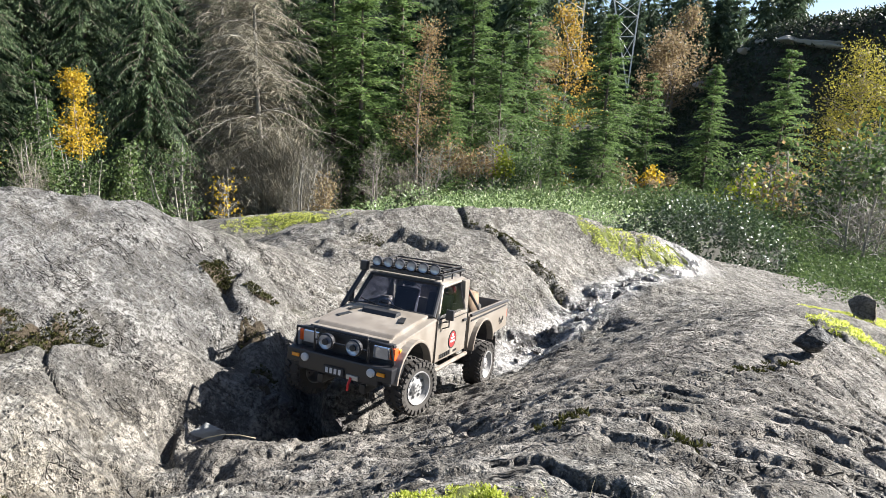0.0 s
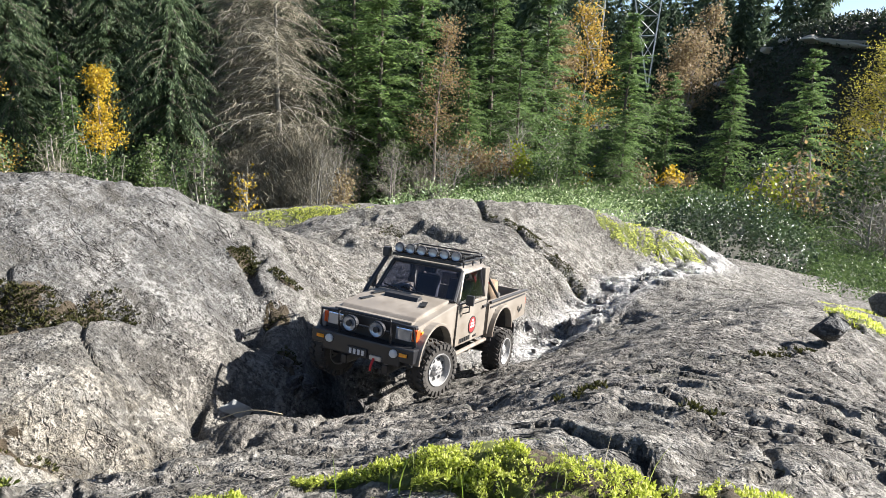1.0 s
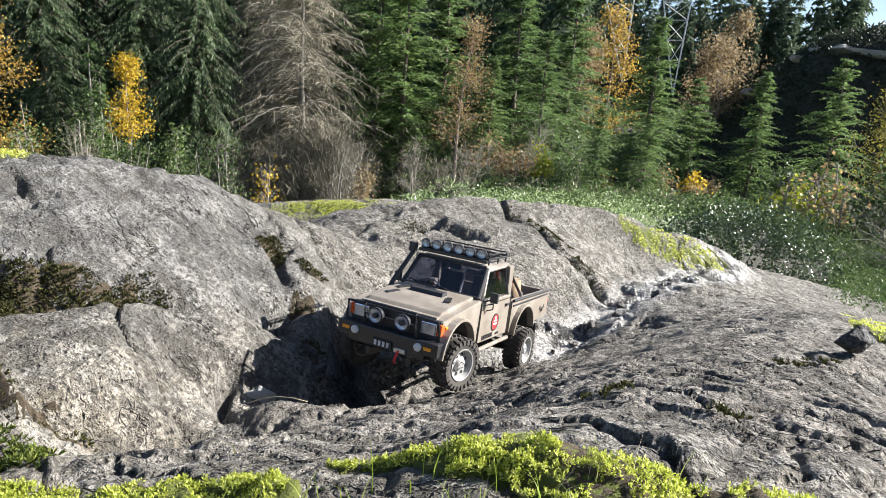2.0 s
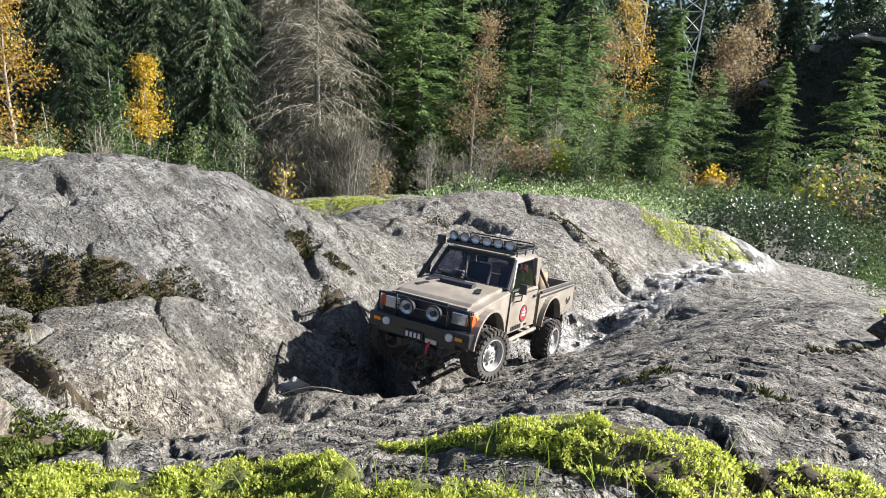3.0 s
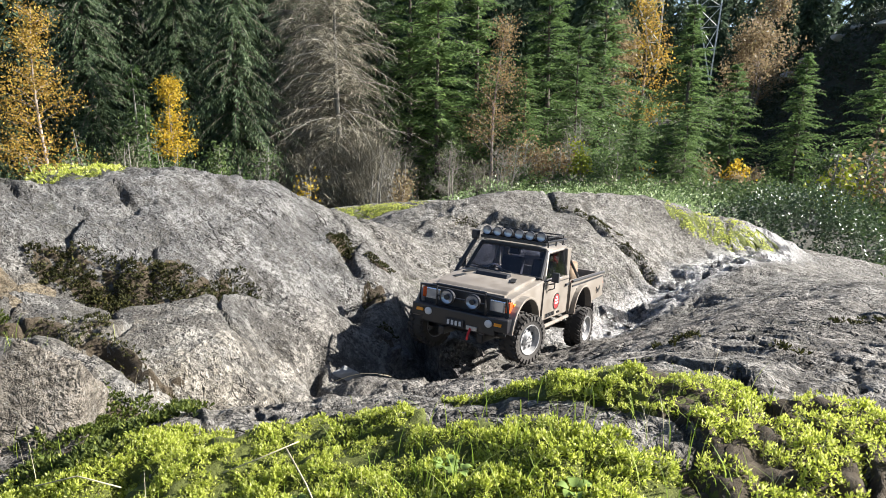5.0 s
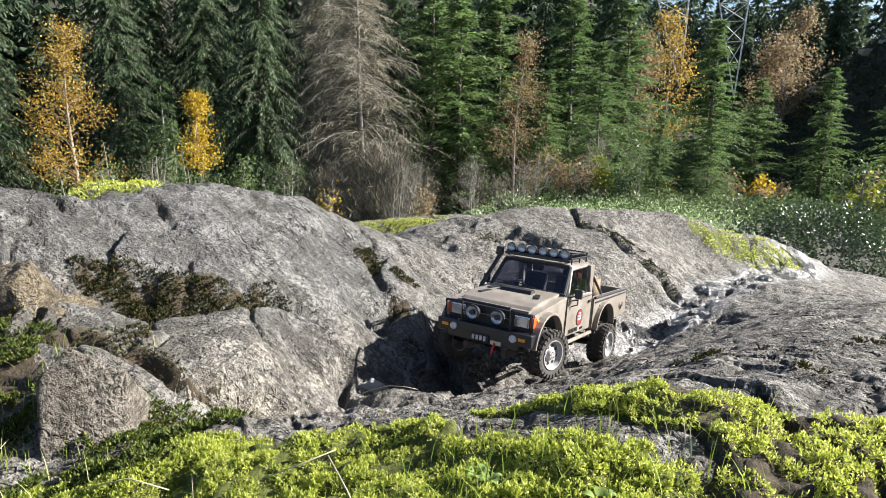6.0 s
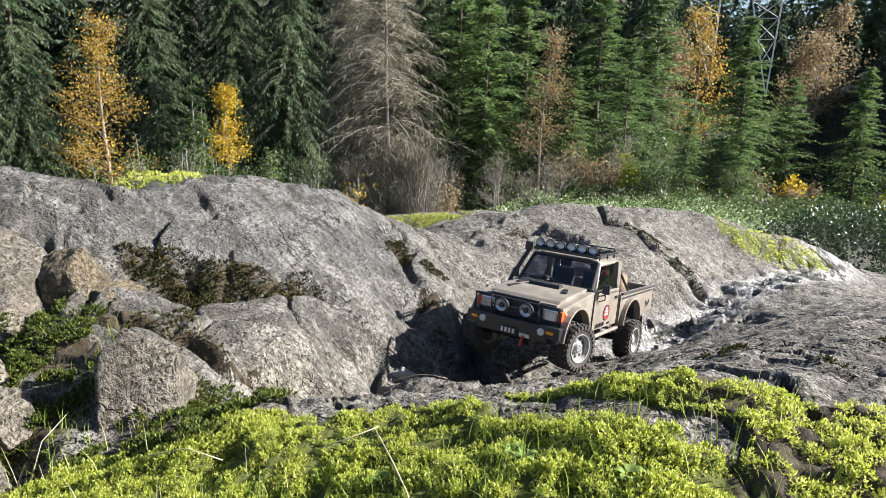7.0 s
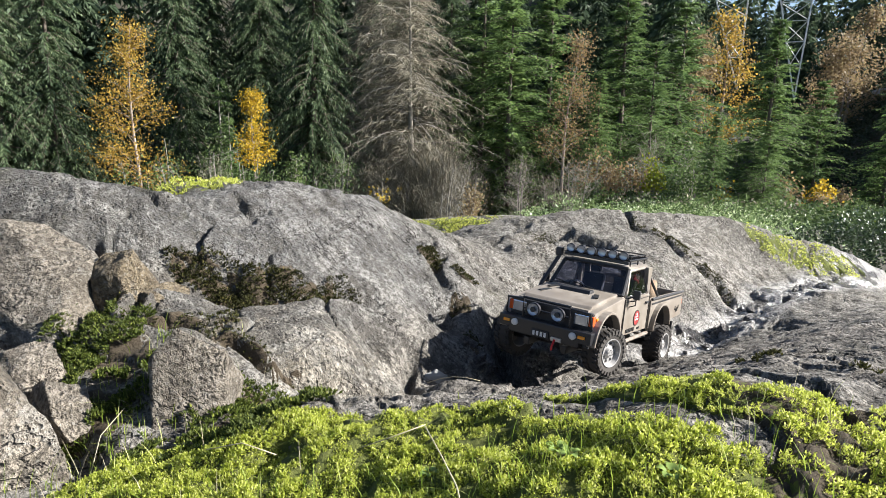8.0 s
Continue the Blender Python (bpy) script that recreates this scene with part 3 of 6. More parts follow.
cedar_a = conifer("cedar", "tall dark cedar with drooping feathery sprays", 3, DARK_NEEDLES, BARK, height=12.0, spread=3.0, whorls=56, per=9, twigs=34, rise=0.05, sag=0.5, twig_len=0.34, droop=0.7, bare=0.02, width=0.15)
cedar_b = conifer("cedar", "tall dark cedar with drooping feathery sprays", 4, DARK_NEEDLES, BARK, height=12.0, spread=2.6, whorls=54, per=9, twigs=34, rise=0.0, sag=0.55, twig_len=0.34, droop=0.6, bare=0.02, width=0.15)


def plant(tree, x, y, top, size, turn, group, sink=0.2):
    """Sets a copy of tree, size metres high as built, on the ground so that it reaches top."""
    z = float(np.ravel(ground_height(x, y))[0]) - sink
    k = (top - z) / size
    made = copy_thing(tree, pose(x, y, z, 0, 0, turn))
    made.matrix_basis = pose(x, y, z, 0, 0, turn) @ Matrix.Diagonal((k, k, k, 1))
    return tagged(made, group=group)


SPRUCES = [
    (5.82, 24.04, 3.65), (5.17, 21.04, 0.36), (3.61, 20.54, 0.49), (7.74, 25.05, 1.74), (10.40, 26.05, 2.20), (12.73, 25.05, 2.75),
    (-3.73, 31.06, 6.52), (-5.39, 33.06, 7.97), (1.42, 33.06, 6.81), (2.67, 31.06, 3.62), (0.25, 29.05, 2.13), (4.34, 36.07, 6.57), (-2.17, 36.07, 8.16),
]
CEDARS = [
    (-11.84, 27.05, 8.64), (-16.26, 31.06, 8.45), (-18.98, 20.26, 7.18), (-19.94, 19.03, 6.29), (-19.09, 28.45, 8.70), (-12.07, 36.07, 9.95), (-7.95, 37.07, 8.81), (-20.6, 33.5, 11.2), (-17.6, 34.5, 10.8),
]
for i, (x, y, top) in enumerate(SPRUCES):
    plant((spruce_a, spruce_b)[i % 2], x, y, top, 7.0, i * 67, "spruces below the rock")
for i, (x, y, top) in enumerate(CEDARS):
    plant((cedar_a, cedar_b)[i % 2], x, y, top, 12.0, i * 83, "cedars at the wood's edge")
for tree in (spruce_a, spruce_b, cedar_a, cedar_b):
    for ob in (*tree.children, tree):
        bpy.data.objects.remove(ob)

# the wood behind: too many trees to count
rng = np.random.default_rng(9)
pieces = []
kinds = [conifer_mesh(s, 12.0, 2.3, 24, 6, 6, 0.1, 0.5, 1.0, gaps=0.1, droop=0.5, width=0.3)[1] for s in (31, 32, 33)]
for i in range(250):
    a = radians(rng.uniform(-58, 8) if i > 90 else rng.uniform(2, 27.5))
    r = rng.uniform(40, 90) if i > 230 else (rng.uniform(38, 48) if i > 110 else rng.uniform(92, 130))
    x, y = r * math.sin(a), r * math.cos(a)
    if x > 0.09 * y + 0.5 and r < 92:
        continue
    v, f = kinds[i % 3]
    k, turn = rng.uniform(0.75, 1.35) * (1.0 if i > 110 else 1.35), rng.uniform(0, 6.28)
    c, s = math.cos(turn) * k, math.sin(turn) * k
    z = float(np.ravel(ground_height(x, y))[0]) - 0.3
    pieces.append((np.stack([v[:, 0] * c - v[:, 1] * s + x, v[:, 0] * s + v[:, 1] * c + y, v[:, 2] * k + z], -1), f))
wood = soup("wood", *joined(pieces), FAR_NEEDLES)
tagged(wood, "dense dark conifer wood on the hillside", "wood", kind="stuff")

# ---- shapes ----
def box(cx, cy, cz, sx, sy, sz, bevel=0.0, turn=None):
    bm = bmesh.new()
    bmesh.ops.create_cube(bm, size=1, matrix=Matrix.Translation((cx, cy, cz)) @ (turn or Matrix()) @ Matrix.Diagonal((sx, sy, sz, 1)))
    if bevel:
        bmesh.ops.bevel(bm, geom=bm.edges[:], offset=bevel, segments=2, profile=0.6, affect="EDGES")
    return bm


def prism(outline, y0, y1, bevel=0.0, lean=0.0, axis="y"):
    """An outline in x, z, drawn out from y0 to y1; lean moves its far side in by that share of the height."""
    bm = bmesh.new()
    place = (lambda a, b, c: (a, c, b)) if axis == "y" else (lambda a, b, c: (c, a, b))
    one = [bm.verts.new(place(a, b, y0)) for a, b in outline]
    two = [bm.verts.new(place(a, b, y1)) for a, b in outline]
    bm.faces.new(one)
    bm.faces.new(two[::-1])
    n = len(outline)
    for i in range(n):
        bm.faces.new((one[i], one[(i + 1) % n], two[(i + 1) % n], two[i])[::-1])
    bmesh.ops.recalc_face_normals(bm, faces=bm.faces[:])
    if bevel:
        bmesh.ops.bevel(bm, geom=bm.edges[:], offset=bevel, segments=2, profile=0.6, affect="EDGES", clamp_overlap=True)
    return bm


def rod(points, r, sides=8, closed=False):
    bm = bmesh.new()
    pts = [Vector(p) for p in points]
    v, f = tube([tuple(p) for p in pts], [r] * len(pts), sides)
    made = [bm.verts.new(p) for p in v]
    for quad in f:
        bm.faces.new([made[i] for i in quad])
    if not closed:
        bm.faces.new(made[:sides][::-1])
        bm.faces.new(made[-sides:])
    bmesh.ops.recalc_face_normals(bm, faces=bm.faces[:])
    return bm


def lathe(profile, sides=40, axis="y", at=(0, 0, 0)):
    """Turns a profile of (radius, along) pairs round an axis."""
    bm = bmesh.new()
    rings = []
    for r, h in profile:
        ring = []
        for k in range(sides):
            a = 2 * math.pi * k / sides
            c, s = r * math.cos(a), r * math.sin(a)
            p = {"y": (c, h, s), "x": (h, c, s), "z": (c, s, h)}[axis]
            ring.append(bm.verts.new(Vector(p) + Vector(at)))
        rings.append(ring)
    for a, b in zip(rings, rings[1:]):
        for k in range(sides):
            bm.faces.new((a[k], a[(k + 1) % sides], b[(k + 1) % sides], b[k]))
    bmesh.ops.remove_doubles(bm, verts=bm.verts[:], dist=1e-6)
    bmesh.ops.recalc_face_normals(bm, faces=bm.faces[:])
    return bm


def merge(*bms):
    out = bms[0]
    for other in bms[1:]:
        tmp = bpy.data.meshes.new("tmp")
        other.to_mesh(tmp)
        other.free()
        out.from_mesh(tmp)
        bpy.data.meshes.remove(tmp)
    return out


def arch(cx, cz, r, a0, a1, n=9):
    return [(cx + r * math.cos(radians(a0 + (a1 - a0) * i / (n - 1))), cz + r * math.sin(radians(a0 + (a1 - a0) * i / (n - 1)))) for i in range(n)]


# ---- the model truck ----
def paint_material():
    m = Mat("sand paint with dust", 0.42, spec=0.5)
    v = m.coords()
    dust = m.ramp(m.noise(v, 22, 7, 0.7), (0.40, 0.0), (0.66, 1.0))
    fine = m.noise(v, 240, 3, 0.6)
    col = m.mix(dust, (0.178, 0.156, 0.130), (0.255, 0.230, 0.198))
    col = m.mix(m.math("MULTIPLY", fine, 0.25), col, (0.16, 0.12, 0.085))
    z = m.node("ShaderNodeSeparateXYZ", Vector=v).outputs["Z"]
    splash = m.math("MULTIPLY", m.ramp(m.noise(v, 60, 6, 0.8), (0.5, 0.0), (0.62, 1.0)), m.ramp(z, (0.03, 1.0), (0.09, 0.0)))
    col = m.mix(splash, col, (0.16, 0.12, 0.09))
    m.color(col)
    m.put(m.ramp(dust, (0.0, 0.32), (1.0, 0.6)), m.bsdf.inputs["Roughness"])
    return m


PAINT = paint_material()
BLACK = plain("black moulded plastic", (0.022, 0.022, 0.024), 0.5, vary=0.35, scale=40)
BLACK_STEEL = plain("black coated steel", (0.018, 0.018, 0.02), 0.35, 0.0, vary=0.3, scale=60)
RUBBER = plain("dusty tyre rubber", (0.048, 0.043, 0.038), 0.9, vary=0.6, scale=50, bump=0.3)
RIM = plain("off-white wheel paint", (0.30, 0.295, 0.29), 0.45, vary=0.4, scale=60)
CHROME = plain("chrome", (0.75, 0.75, 0.76), 0.12, 1.0, vary=0.05)
LAMP = plain("clear lamp lens", (0.34, 0.36, 0.40), 0.06, 0.5, vary=0.3, scale=200)
AMBER = plain("amber lens", (0.80, 0.30, 0.02), 0.15, vary=0.1)
REDLENS = plain("red orange lens", (0.65, 0.09, 0.02), 0.15, vary=0.1)
SILVER = plain("worn aluminium", (0.45, 0.44, 0.43), 0.4, 0.8, vary=0.2)
SEAT = plain("dark seat cloth", (0.05, 0.05, 0.06), 0.9, vary=0.3)
WHITE = plain("white plastic", (0.6, 0.6, 0.592), 0.45, vary=0.08)
DECAL = plain("black decal film", (0.02, 0.02, 0.02), 0.4, vary=0.2)
MAROON = plain("dark red decal film", (0.25, 0.03, 0.03), 0.45, vary=0.25)
RED_CORD = plain("red webbing", (0.55, 0.03, 0.03), 0.7, vary=0.3, scale=200, bump=0.3)
TARP = plain("brown canvas", (0.20, 0.14, 0.09), 0.9, vary=0.4, scale=80, bump=0.5)

GLASS = Mat("tinted glass", 0.03)
GLASS.set(Base_Color=(0.42, 0.44, 0.52, 1), Transmission_Weight=1.0, IOR=1.5)

BODY = pose(0.0040, 1.5343, -0.0670, -0.68, -6.45, 244.75) @ Matrix.Diagonal((1.077, 1.176, 1.1135, 1))
truck = new("model_truck")
truck.matrix_world = BODY
tagged(truck, "sand-coloured radio-controlled pickup truck with white wheels crawling in a rock gully", "model truck")

WHEEL_F, WHEEL_R, TYRE, HALF = (0.3368, 0.0384), (0.0, 0.0), 0.0475, 0.0975


def both(make):
    """The left piece and its mirror image on the right."""
    right = make()
    bmesh.ops.scale(right, vec=(1, -1, 1), verts=right.verts[:])
    bmesh.ops.reverse_faces(right, faces=right.faces[:])
    return make(), right


# outer skin
fender = [(0.232, 0.050), (0.262, 0.050)] + arch(0.334, 0.050, 0.064, 176, 38, 10) + [(0.390, 0.096), (0.385, 0.1165), (0.36, 0.1205), (0.229, 0.1345)]
for bm in both(lambda: prism(fender, 0.070, 0.089, 0.002)):
    part("front_fender", bm, PAINT, truck)
door_low = [(0.080, 0.047), (0.229, 0.050), (0.229, 0.131), (0.080, 0.130)]
for side, bm in zip((1, -1), both(lambda: prism(door_low, 0.074, 0.0905, 0.002))):
    door = part("door", bm, PAINT, truck)
    y = 0.0895 * side
    frame_bars = [rod([(0.222, 0.0865 * side, 0.131), (0.184, 0.0745 * side, 0.186), (0.092, 0.0745 * side, 0.188), (0.086, 0.0865 * side, 0.131)], 0.0038, 6)]
    part("window_frame", merge(*frame_bars), PAINT, door)
    g = bmesh.new()
    quad = [(0.219, 0.0862 * side, 0.131), (0.183, 0.0742 * side, 0.185), (0.093, 0.0742 * side, 0.187), (0.088, 0.0862 * side, 0.131)]
    inner = [(a, b - 0.0014 * side, c) for a, b, c in quad]
    vs = [g.verts.new(p) for p in quad + inner]
    for f in ((0, 1, 2, 3), (7, 6, 5, 4), (0, 4, 5, 1), (1, 5, 6, 2), (2, 6, 7, 3), (3, 7, 4, 0)):
        g.faces.new([vs[i] for i in f])
    bmesh.ops.recalc_face_normals(g, faces=g.faces[:])
    pane = part("window_pane", g, GLASS, door)
    pane.visible_shadow = False
    part("handle", box(0.098, 0.0925 * side, 0.112, 0.016, 0.004, 0.005, 0.001), BLACK, door)
    part("mirror", merge(box(0.207, 0.104 * side, 0.141, 0.007, 0.015, 0.020, 0.002), rod([(0.214, 0.088 * side, 0.131), (0.209, 0.1 * side, 0.137)], 0.0015, 6)), BLACK, door, "black door mirror")
    part("mirror_bracket", merge(rod([(0.205, 0.090 * side, 0.112), (0.205, 0.103 * side, 0.118), (0.205, 0.103 * side, 0.131)], 0.0014, 6), rod([(0.205, 0.090 * side, 0.124), (0.205, 0.103 * side, 0.128)], 0.0012, 6)), BLACK, door)
    # shut line, trim and film on the door
    part("trim_line", merge(box(0.155, 0.0909 * side, 0.1245, 0.15, 0.0012, 0.0014), box(0.2295, 0.0907 * side, 0.087, 0.0018, 0.0014, 0.088), box(0.0795, 0.0907 * side, 0.087, 0.0018, 0.0014, 0.088)), DECAL, door)
    badge = part("round_badge", lathe([(0.0, 0.0), (0.0165, 0.0), (0.0165, 0.0012), (0.0, 0.0012)], 28, "y", (0.152, 0.0904 * side, 0.082)), MAROON, door, "round dark red badge")
    part("badge_ring", lathe([(0.0160, 0.0), (0.0178, 0.0), (0.0178, 0.0014), (0.0160, 0.0014)], 28, "y", (0.152, 0.0904 * side, 0.082)), DECAL, badge)
    part("badge_mark", merge(box(0.152, 0.0918 * side, 0.085, 0.016, 0.0008, 0.003, 0), box(0.152, 0.0918 * side, 0.0785, 0.019, 0.0008, 0.0035, 0), box(0.152, 0.0918 * side, 0.091, 0.006, 0.0008, 0.004, 0)), WHITE, badge)
    bars = [box(0.206 - i * 0.0088, 0.0910 * side, 0.058, 0.0062, 0.0010, 0.0085) for i in range(6)] + [box(0.140 - i * 0.006, 0.0910 * side, 0.0565, 0.0042, 0.0010, 0.0045) for i in range(3)]
    part("lettering_bar", merge(*bars), DECAL, door)

bed_side = [(-0.178, 0.050), (-0.172, 0.108), (0.069, 0.112), (0.069, 0.046), (0.060, 0.044)] + arch(0.0, 0.036, 0.060, 6, 172, 10) + [(-0.062, 0.046)]
bed = part("cargo_bed", box(-0.054, 0, 0.064, 0.228, 0.148, 0.012, 0.002), BLACK, truck, "open cargo bed with dark floor")
for side, bm in zip((1, -1), both(lambda: prism(bed_side, 0.076, 0.0925, 0.002))):
    wall = part("bed_side", bm, PAINT, bed)
    part("rail", merge(rod([(0.066, 0.0935 * side, 0.115), (-0.172, 0.0935 * side, 0.112)], 0.0030, 8), box(-0.05, 0.0932 * side, 0.1035, 0.225, 0.002, 0.0035, 0)), BLACK, wall, "black bed rail")
    marks = [box(0.040 - i * 0.007, 0.0930 * side, 0.082 + 0.004 * math.sin(i * 2.1), 0.0016, 0.0010, 0.014 + 0.006 * math.sin(i * 1.7), 0, Euler((0, radians(-35 + 12 * math.sin(i)), 0)).to_matrix().to_4x4()) for i in range(5)]
    marks += [box(-0.148 + i * 0.008, 0.0930 * side, 0.070 + 0.004 * math.cos(i * 1.9), 0.0042, 0.0010, 0.010, 0, Euler((0, radians(20 * math.sin(i * 2)), 0)).to_matrix().to_4x4()) for i in range(4)]
    for mark in marks:
        part("side_graphic", mark, DECAL, wall)
part("tailgate", box(-0.176, 0, 0.08, 0.006, 0.176, 0.058, 0.002), PAINT, bed)
part("headboard", box(0.066, 0, 0.09, 0.005, 0.150, 0.055, 0.001), PAINT, bed)
for y in (0.086, -0.086):
    part("tail_lamp", box(-0.1805, y, 0.078, 0.003, 0.010, 0.026, 0.001), REDLENS, bed)

# flares
for at, z0, name in ((0.334, 0.050, "front_flare"), (0.0, 0.036, "rear_flare")):
    r = 0.064 if name == "front_flare" else 0.060
    outline = arch(at, z0, r + 0.004, 4, 176, 15) + arch(at, z0, r - 0.001, 176, 4, 15)
    for bm in both(lambda: prism(outline, 0.086, 0.103, 0.0012)):
        part(name, bm, PAINT, truck, "sand-coloured wheel-arch flare")
    outline = arch(at, z0, r + 0.001, 0, 180, 13) + arch(at, z0, r - 0.003, 180, 0, 13)
    for bm in both(lambda: prism(outline, 0.045, 0.089)):
        part("wheel_well", bm, BLACK, truck)

# bonnet, cowl, roof, pillars
bonnet = part("bonnet", prism([(0.226, 0.118), (0.226, 0.1395), (0.30, 0.1345), (0.362, 0.126), (0.374, 0.118)], -0.0735, 0.0735, 0.003), PAINT, truck)
part("scoop", merge(prism([(0.262, 0.136), (0.266, 0.1435), (0.282, 0.1425), (0.288, 0.134)], -0.034, 0.034, 0.0015)), BLACK, bonnet, "black bonnet scoop")
for k in range(1, 4):
    part("bonnet_stripe", box(0.255 + 0.02 * k, 0.052 * (-1) ** k, 0.1392 - 0.00135 * k * k * 0.5, 0.030, 0.010, 0.0012, 0, Euler((0, radians(4.5), radians(18 * (-1) ** k))).to_matrix().to_4x4()), DECAL, bonnet)
part("wiper", merge(rod([(0.232, 0.02, 0.141), (0.224, -0.03, 0.147)], 0.0011, 5), rod([(0.232, -0.035, 0.141), (0.224, -0.07, 0.146)], 0.0011, 5)), BLACK, bonnet)
part("roof", prism([(-0.0745, 0.186), (-0.0735, 0.192), (-0.055, 0.1975), (0.055, 0.1975), (0.0735, 0.192), (0.0745, 0.186)], 0.066, 0.186, 0.0015, axis="x"), PAINT, truck)
part("cab_back", merge(box(0.070, 0, 0.12, 0.005, 0.166, 0.030, 0.001), box(0.068, 0.068, 0.158, 0.006, 0.020, 0.064, 0.001), box(0.068, -0.068, 0.158, 0.006, 0.020, 0.064, 0.001), box(0.067, 0, 0.184, 0.006, 0.14, 0.010, 0.001)), PAINT, truck)
for s in (1, -1):
    part("rear_pillar", prism([(0.068, 0.112), (0.081, 0.112), (0.094, 0.190), (0.068, 0.190)], 0.0715 * s, 0.0855 * s, 0.002), PAINT, truck)
    part("windscreen_pillar", rod([(0.2285, 0.081 * s, 0.136), (0.184, 0.0725 * s, 0.190)], 0.0042, 8), BLACK, truck, "dark windscreen pillar")
part("windscreen_surround", merge(rod([(0.186, -0.072, 0.1915), (0.186, 0.072, 0.1915)], 0.0036, 8), rod([(0.230, -0.080, 0.1375), (0.230, 0.080, 0.1375)], 0.0032, 8)), BLACK, truck)


def sheet(corners, thick):
    bm = bmesh.new()
    n = (Vector(corners[1]) - Vector(corners[0])).cross(Vector(corners[2]) - Vector(corners[0])).normalized() * thick
    vs = [bm.verts.new(c) for c in corners] + [bm.verts.new(Vector(c) - n) for c in corners]
    for f in ((0, 1, 2, 3), (7, 6, 5, 4), (0, 4, 5, 1), (1, 5, 6, 2), (2, 6, 7, 3), (3, 7, 4, 0)):
        bm.faces.new([vs[i] for i in f])
    bmesh.ops.recalc_face_normals(bm, faces=bm.faces[:])
    return bm


screen = part("windscreen", sheet([(0.2295, -0.079, 0.1375), (0.2295, 0.079, 0.1375), (0.185, 0.071, 0.1905), (0.185, -0.071, 0.1905)], 0.0014), GLASS, truck)
rear_glass = part("rear_window", sheet([(0.0665, -0.058, 0.134), (0.0665, 0.058, 0.134), (0.0665, 0.058, 0.180), (0.0665, -0.058, 0.180)], 0.0014), GLASS, truck)
for ob in (screen, rear_glass):
    ob.visible_shadow = False

# inside the cab
interior = part("cab_floor", merge(box(0.15, 0, 0.060, 0.16, 0.146, 0.010), box(0.223, 0, 0.10, 0.008, 0.15, 0.07)), BLACK, truck)
part("dashboard", prism([(0.190, 0.104), (0.190, 0.124), (0.200, 0.130), (0.222, 0.131), (0.222, 0.104)], -0.073, 0.073, 0.002), SEAT, interior)
part("steering_wheel", merge(*[rod([(0.186 + 0.007 * math.sin(a), -0.036 + 0.017 * math.cos(a), 0.131 + 0.015 * math.sin(a)) for a in np.linspace(0, 2 * math.pi, 17)], 0.0017, 6, True), rod([(0.186, -0.052, 0.131), (0.186, -0.020, 0.131)], 0.0013, 6)]), WHITE, interior, "pale steering wheel")
for y in (0.036, -0.036):
    seat = part("seat", box(0.128, y, 0.082, 0.055, 0.052, 0.024, 0.006), SEAT, interior)
    part("seat_back", box(0.098, y, 0.122, 0.016, 0.050, 0.070, 0.006, Euler((0, radians(-12), 0)).to_matrix().to_4x4()), SEAT, seat)
    part("headrest", box(0.089, y, 0.167, 0.010, 0.026, 0.016, 0.004), SEAT, seat)

# nose
grille = part("grille", box(0.384, 0, 0.0985, 0.012, 0.174, 0.038, 0.002), BLACK, truck)
for k in range(4):
    part("grille_bar", box(0.388, 0, 0.086 + 0.0075 * k, 0.003, 0.100, 0.0024, 0.0006), BLACK_STEEL, grille)
part("bonnet_lip", box(0.378, 0, 0.1185, 0.012, 0.150, 0.006, 0.0015), PAINT, truck)
for s in (1, -1):
    lamp = part("headlight", box(0.387, 0.0665 * s, 0.1015, 0.010, 0.030, 0.022, 0.0015), CHROME, truck, "rectangular headlight")
    part("lens", box(0.3935, 0.0665 * s, 0.1015, 0.003, 0.027, 0.0195, 0.0008), LAMP, lamp)
    part("corner_lamp", merge(box(0.385, 0.0862 * s, 0.102, 0.014, 0.008, 0.020, 0.0015)), REDLENS, truck, "red-orange corner lamp")
    part("side_lamp", box(0.366, 0.0905 * s, 0.102, 0.022, 0.0030, 0.011, 0.0008), AMBER, truck, "amber side lamp")

# bull bar and bumper
bar = part("bumper", merge(box(0.403, 0, 0.0665, 0.022, 0.150, 0.034, 0.003), prism([(0.414, 0.0595), (0.414, 0.0835), (0.366, 0.0835), (0.378, 0.0595)], 0.072, 0.098, 0.002), prism([(0.414, 0.0595), (0.414, 0.0835), (0.366, 0.0835), (0.378, 0.0595)], -0.098, -0.072, 0.002)), BLACK_STEEL, truck, "black steel winch bumper")
part("bull_bar", merge(rod([(0.404, -0.050, 0.083), (0.410, -0.050, 0.126), (0.410, 0.050, 0.126), (0.404, 0.050, 0.083)], 0.0030, 8),
                       rod([(0.407, 0.050, 0.122), (0.403, 0.088, 0.119), (0.398, 0.092, 0.088), (0.398, 0.088, 0.083)], 0.0026, 8), rod([(0.407, -0.050, 0.122), (0.403, -0.088, 0.119), (0.398, -0.092, 0.088), (0.398, -0.088, 0.083)], 0.0026, 8),
                       rod([(0.407, -0.050, 0.104), (0.407, 0.050, 0.104)], 0.0020, 8)), BLACK_STEEL, bar)
plate = part("number_plate", box(0.4165, -0.005, 0.060, 0.002, 0.038, 0.014, 0.0006), BLACK, bar, "small black number plate")
part("plate_bar", merge(*[box(0.418, -0.017 + 0.008 * k, 0.060, 0.0010, 0.0045, 0.009) for k in range(4)]), WHITE, plate)
winch = part("fairlead", box(0.4150, 0.030, 0.056, 0.004, 0.022, 0.008, 0.001), SILVER, bar)
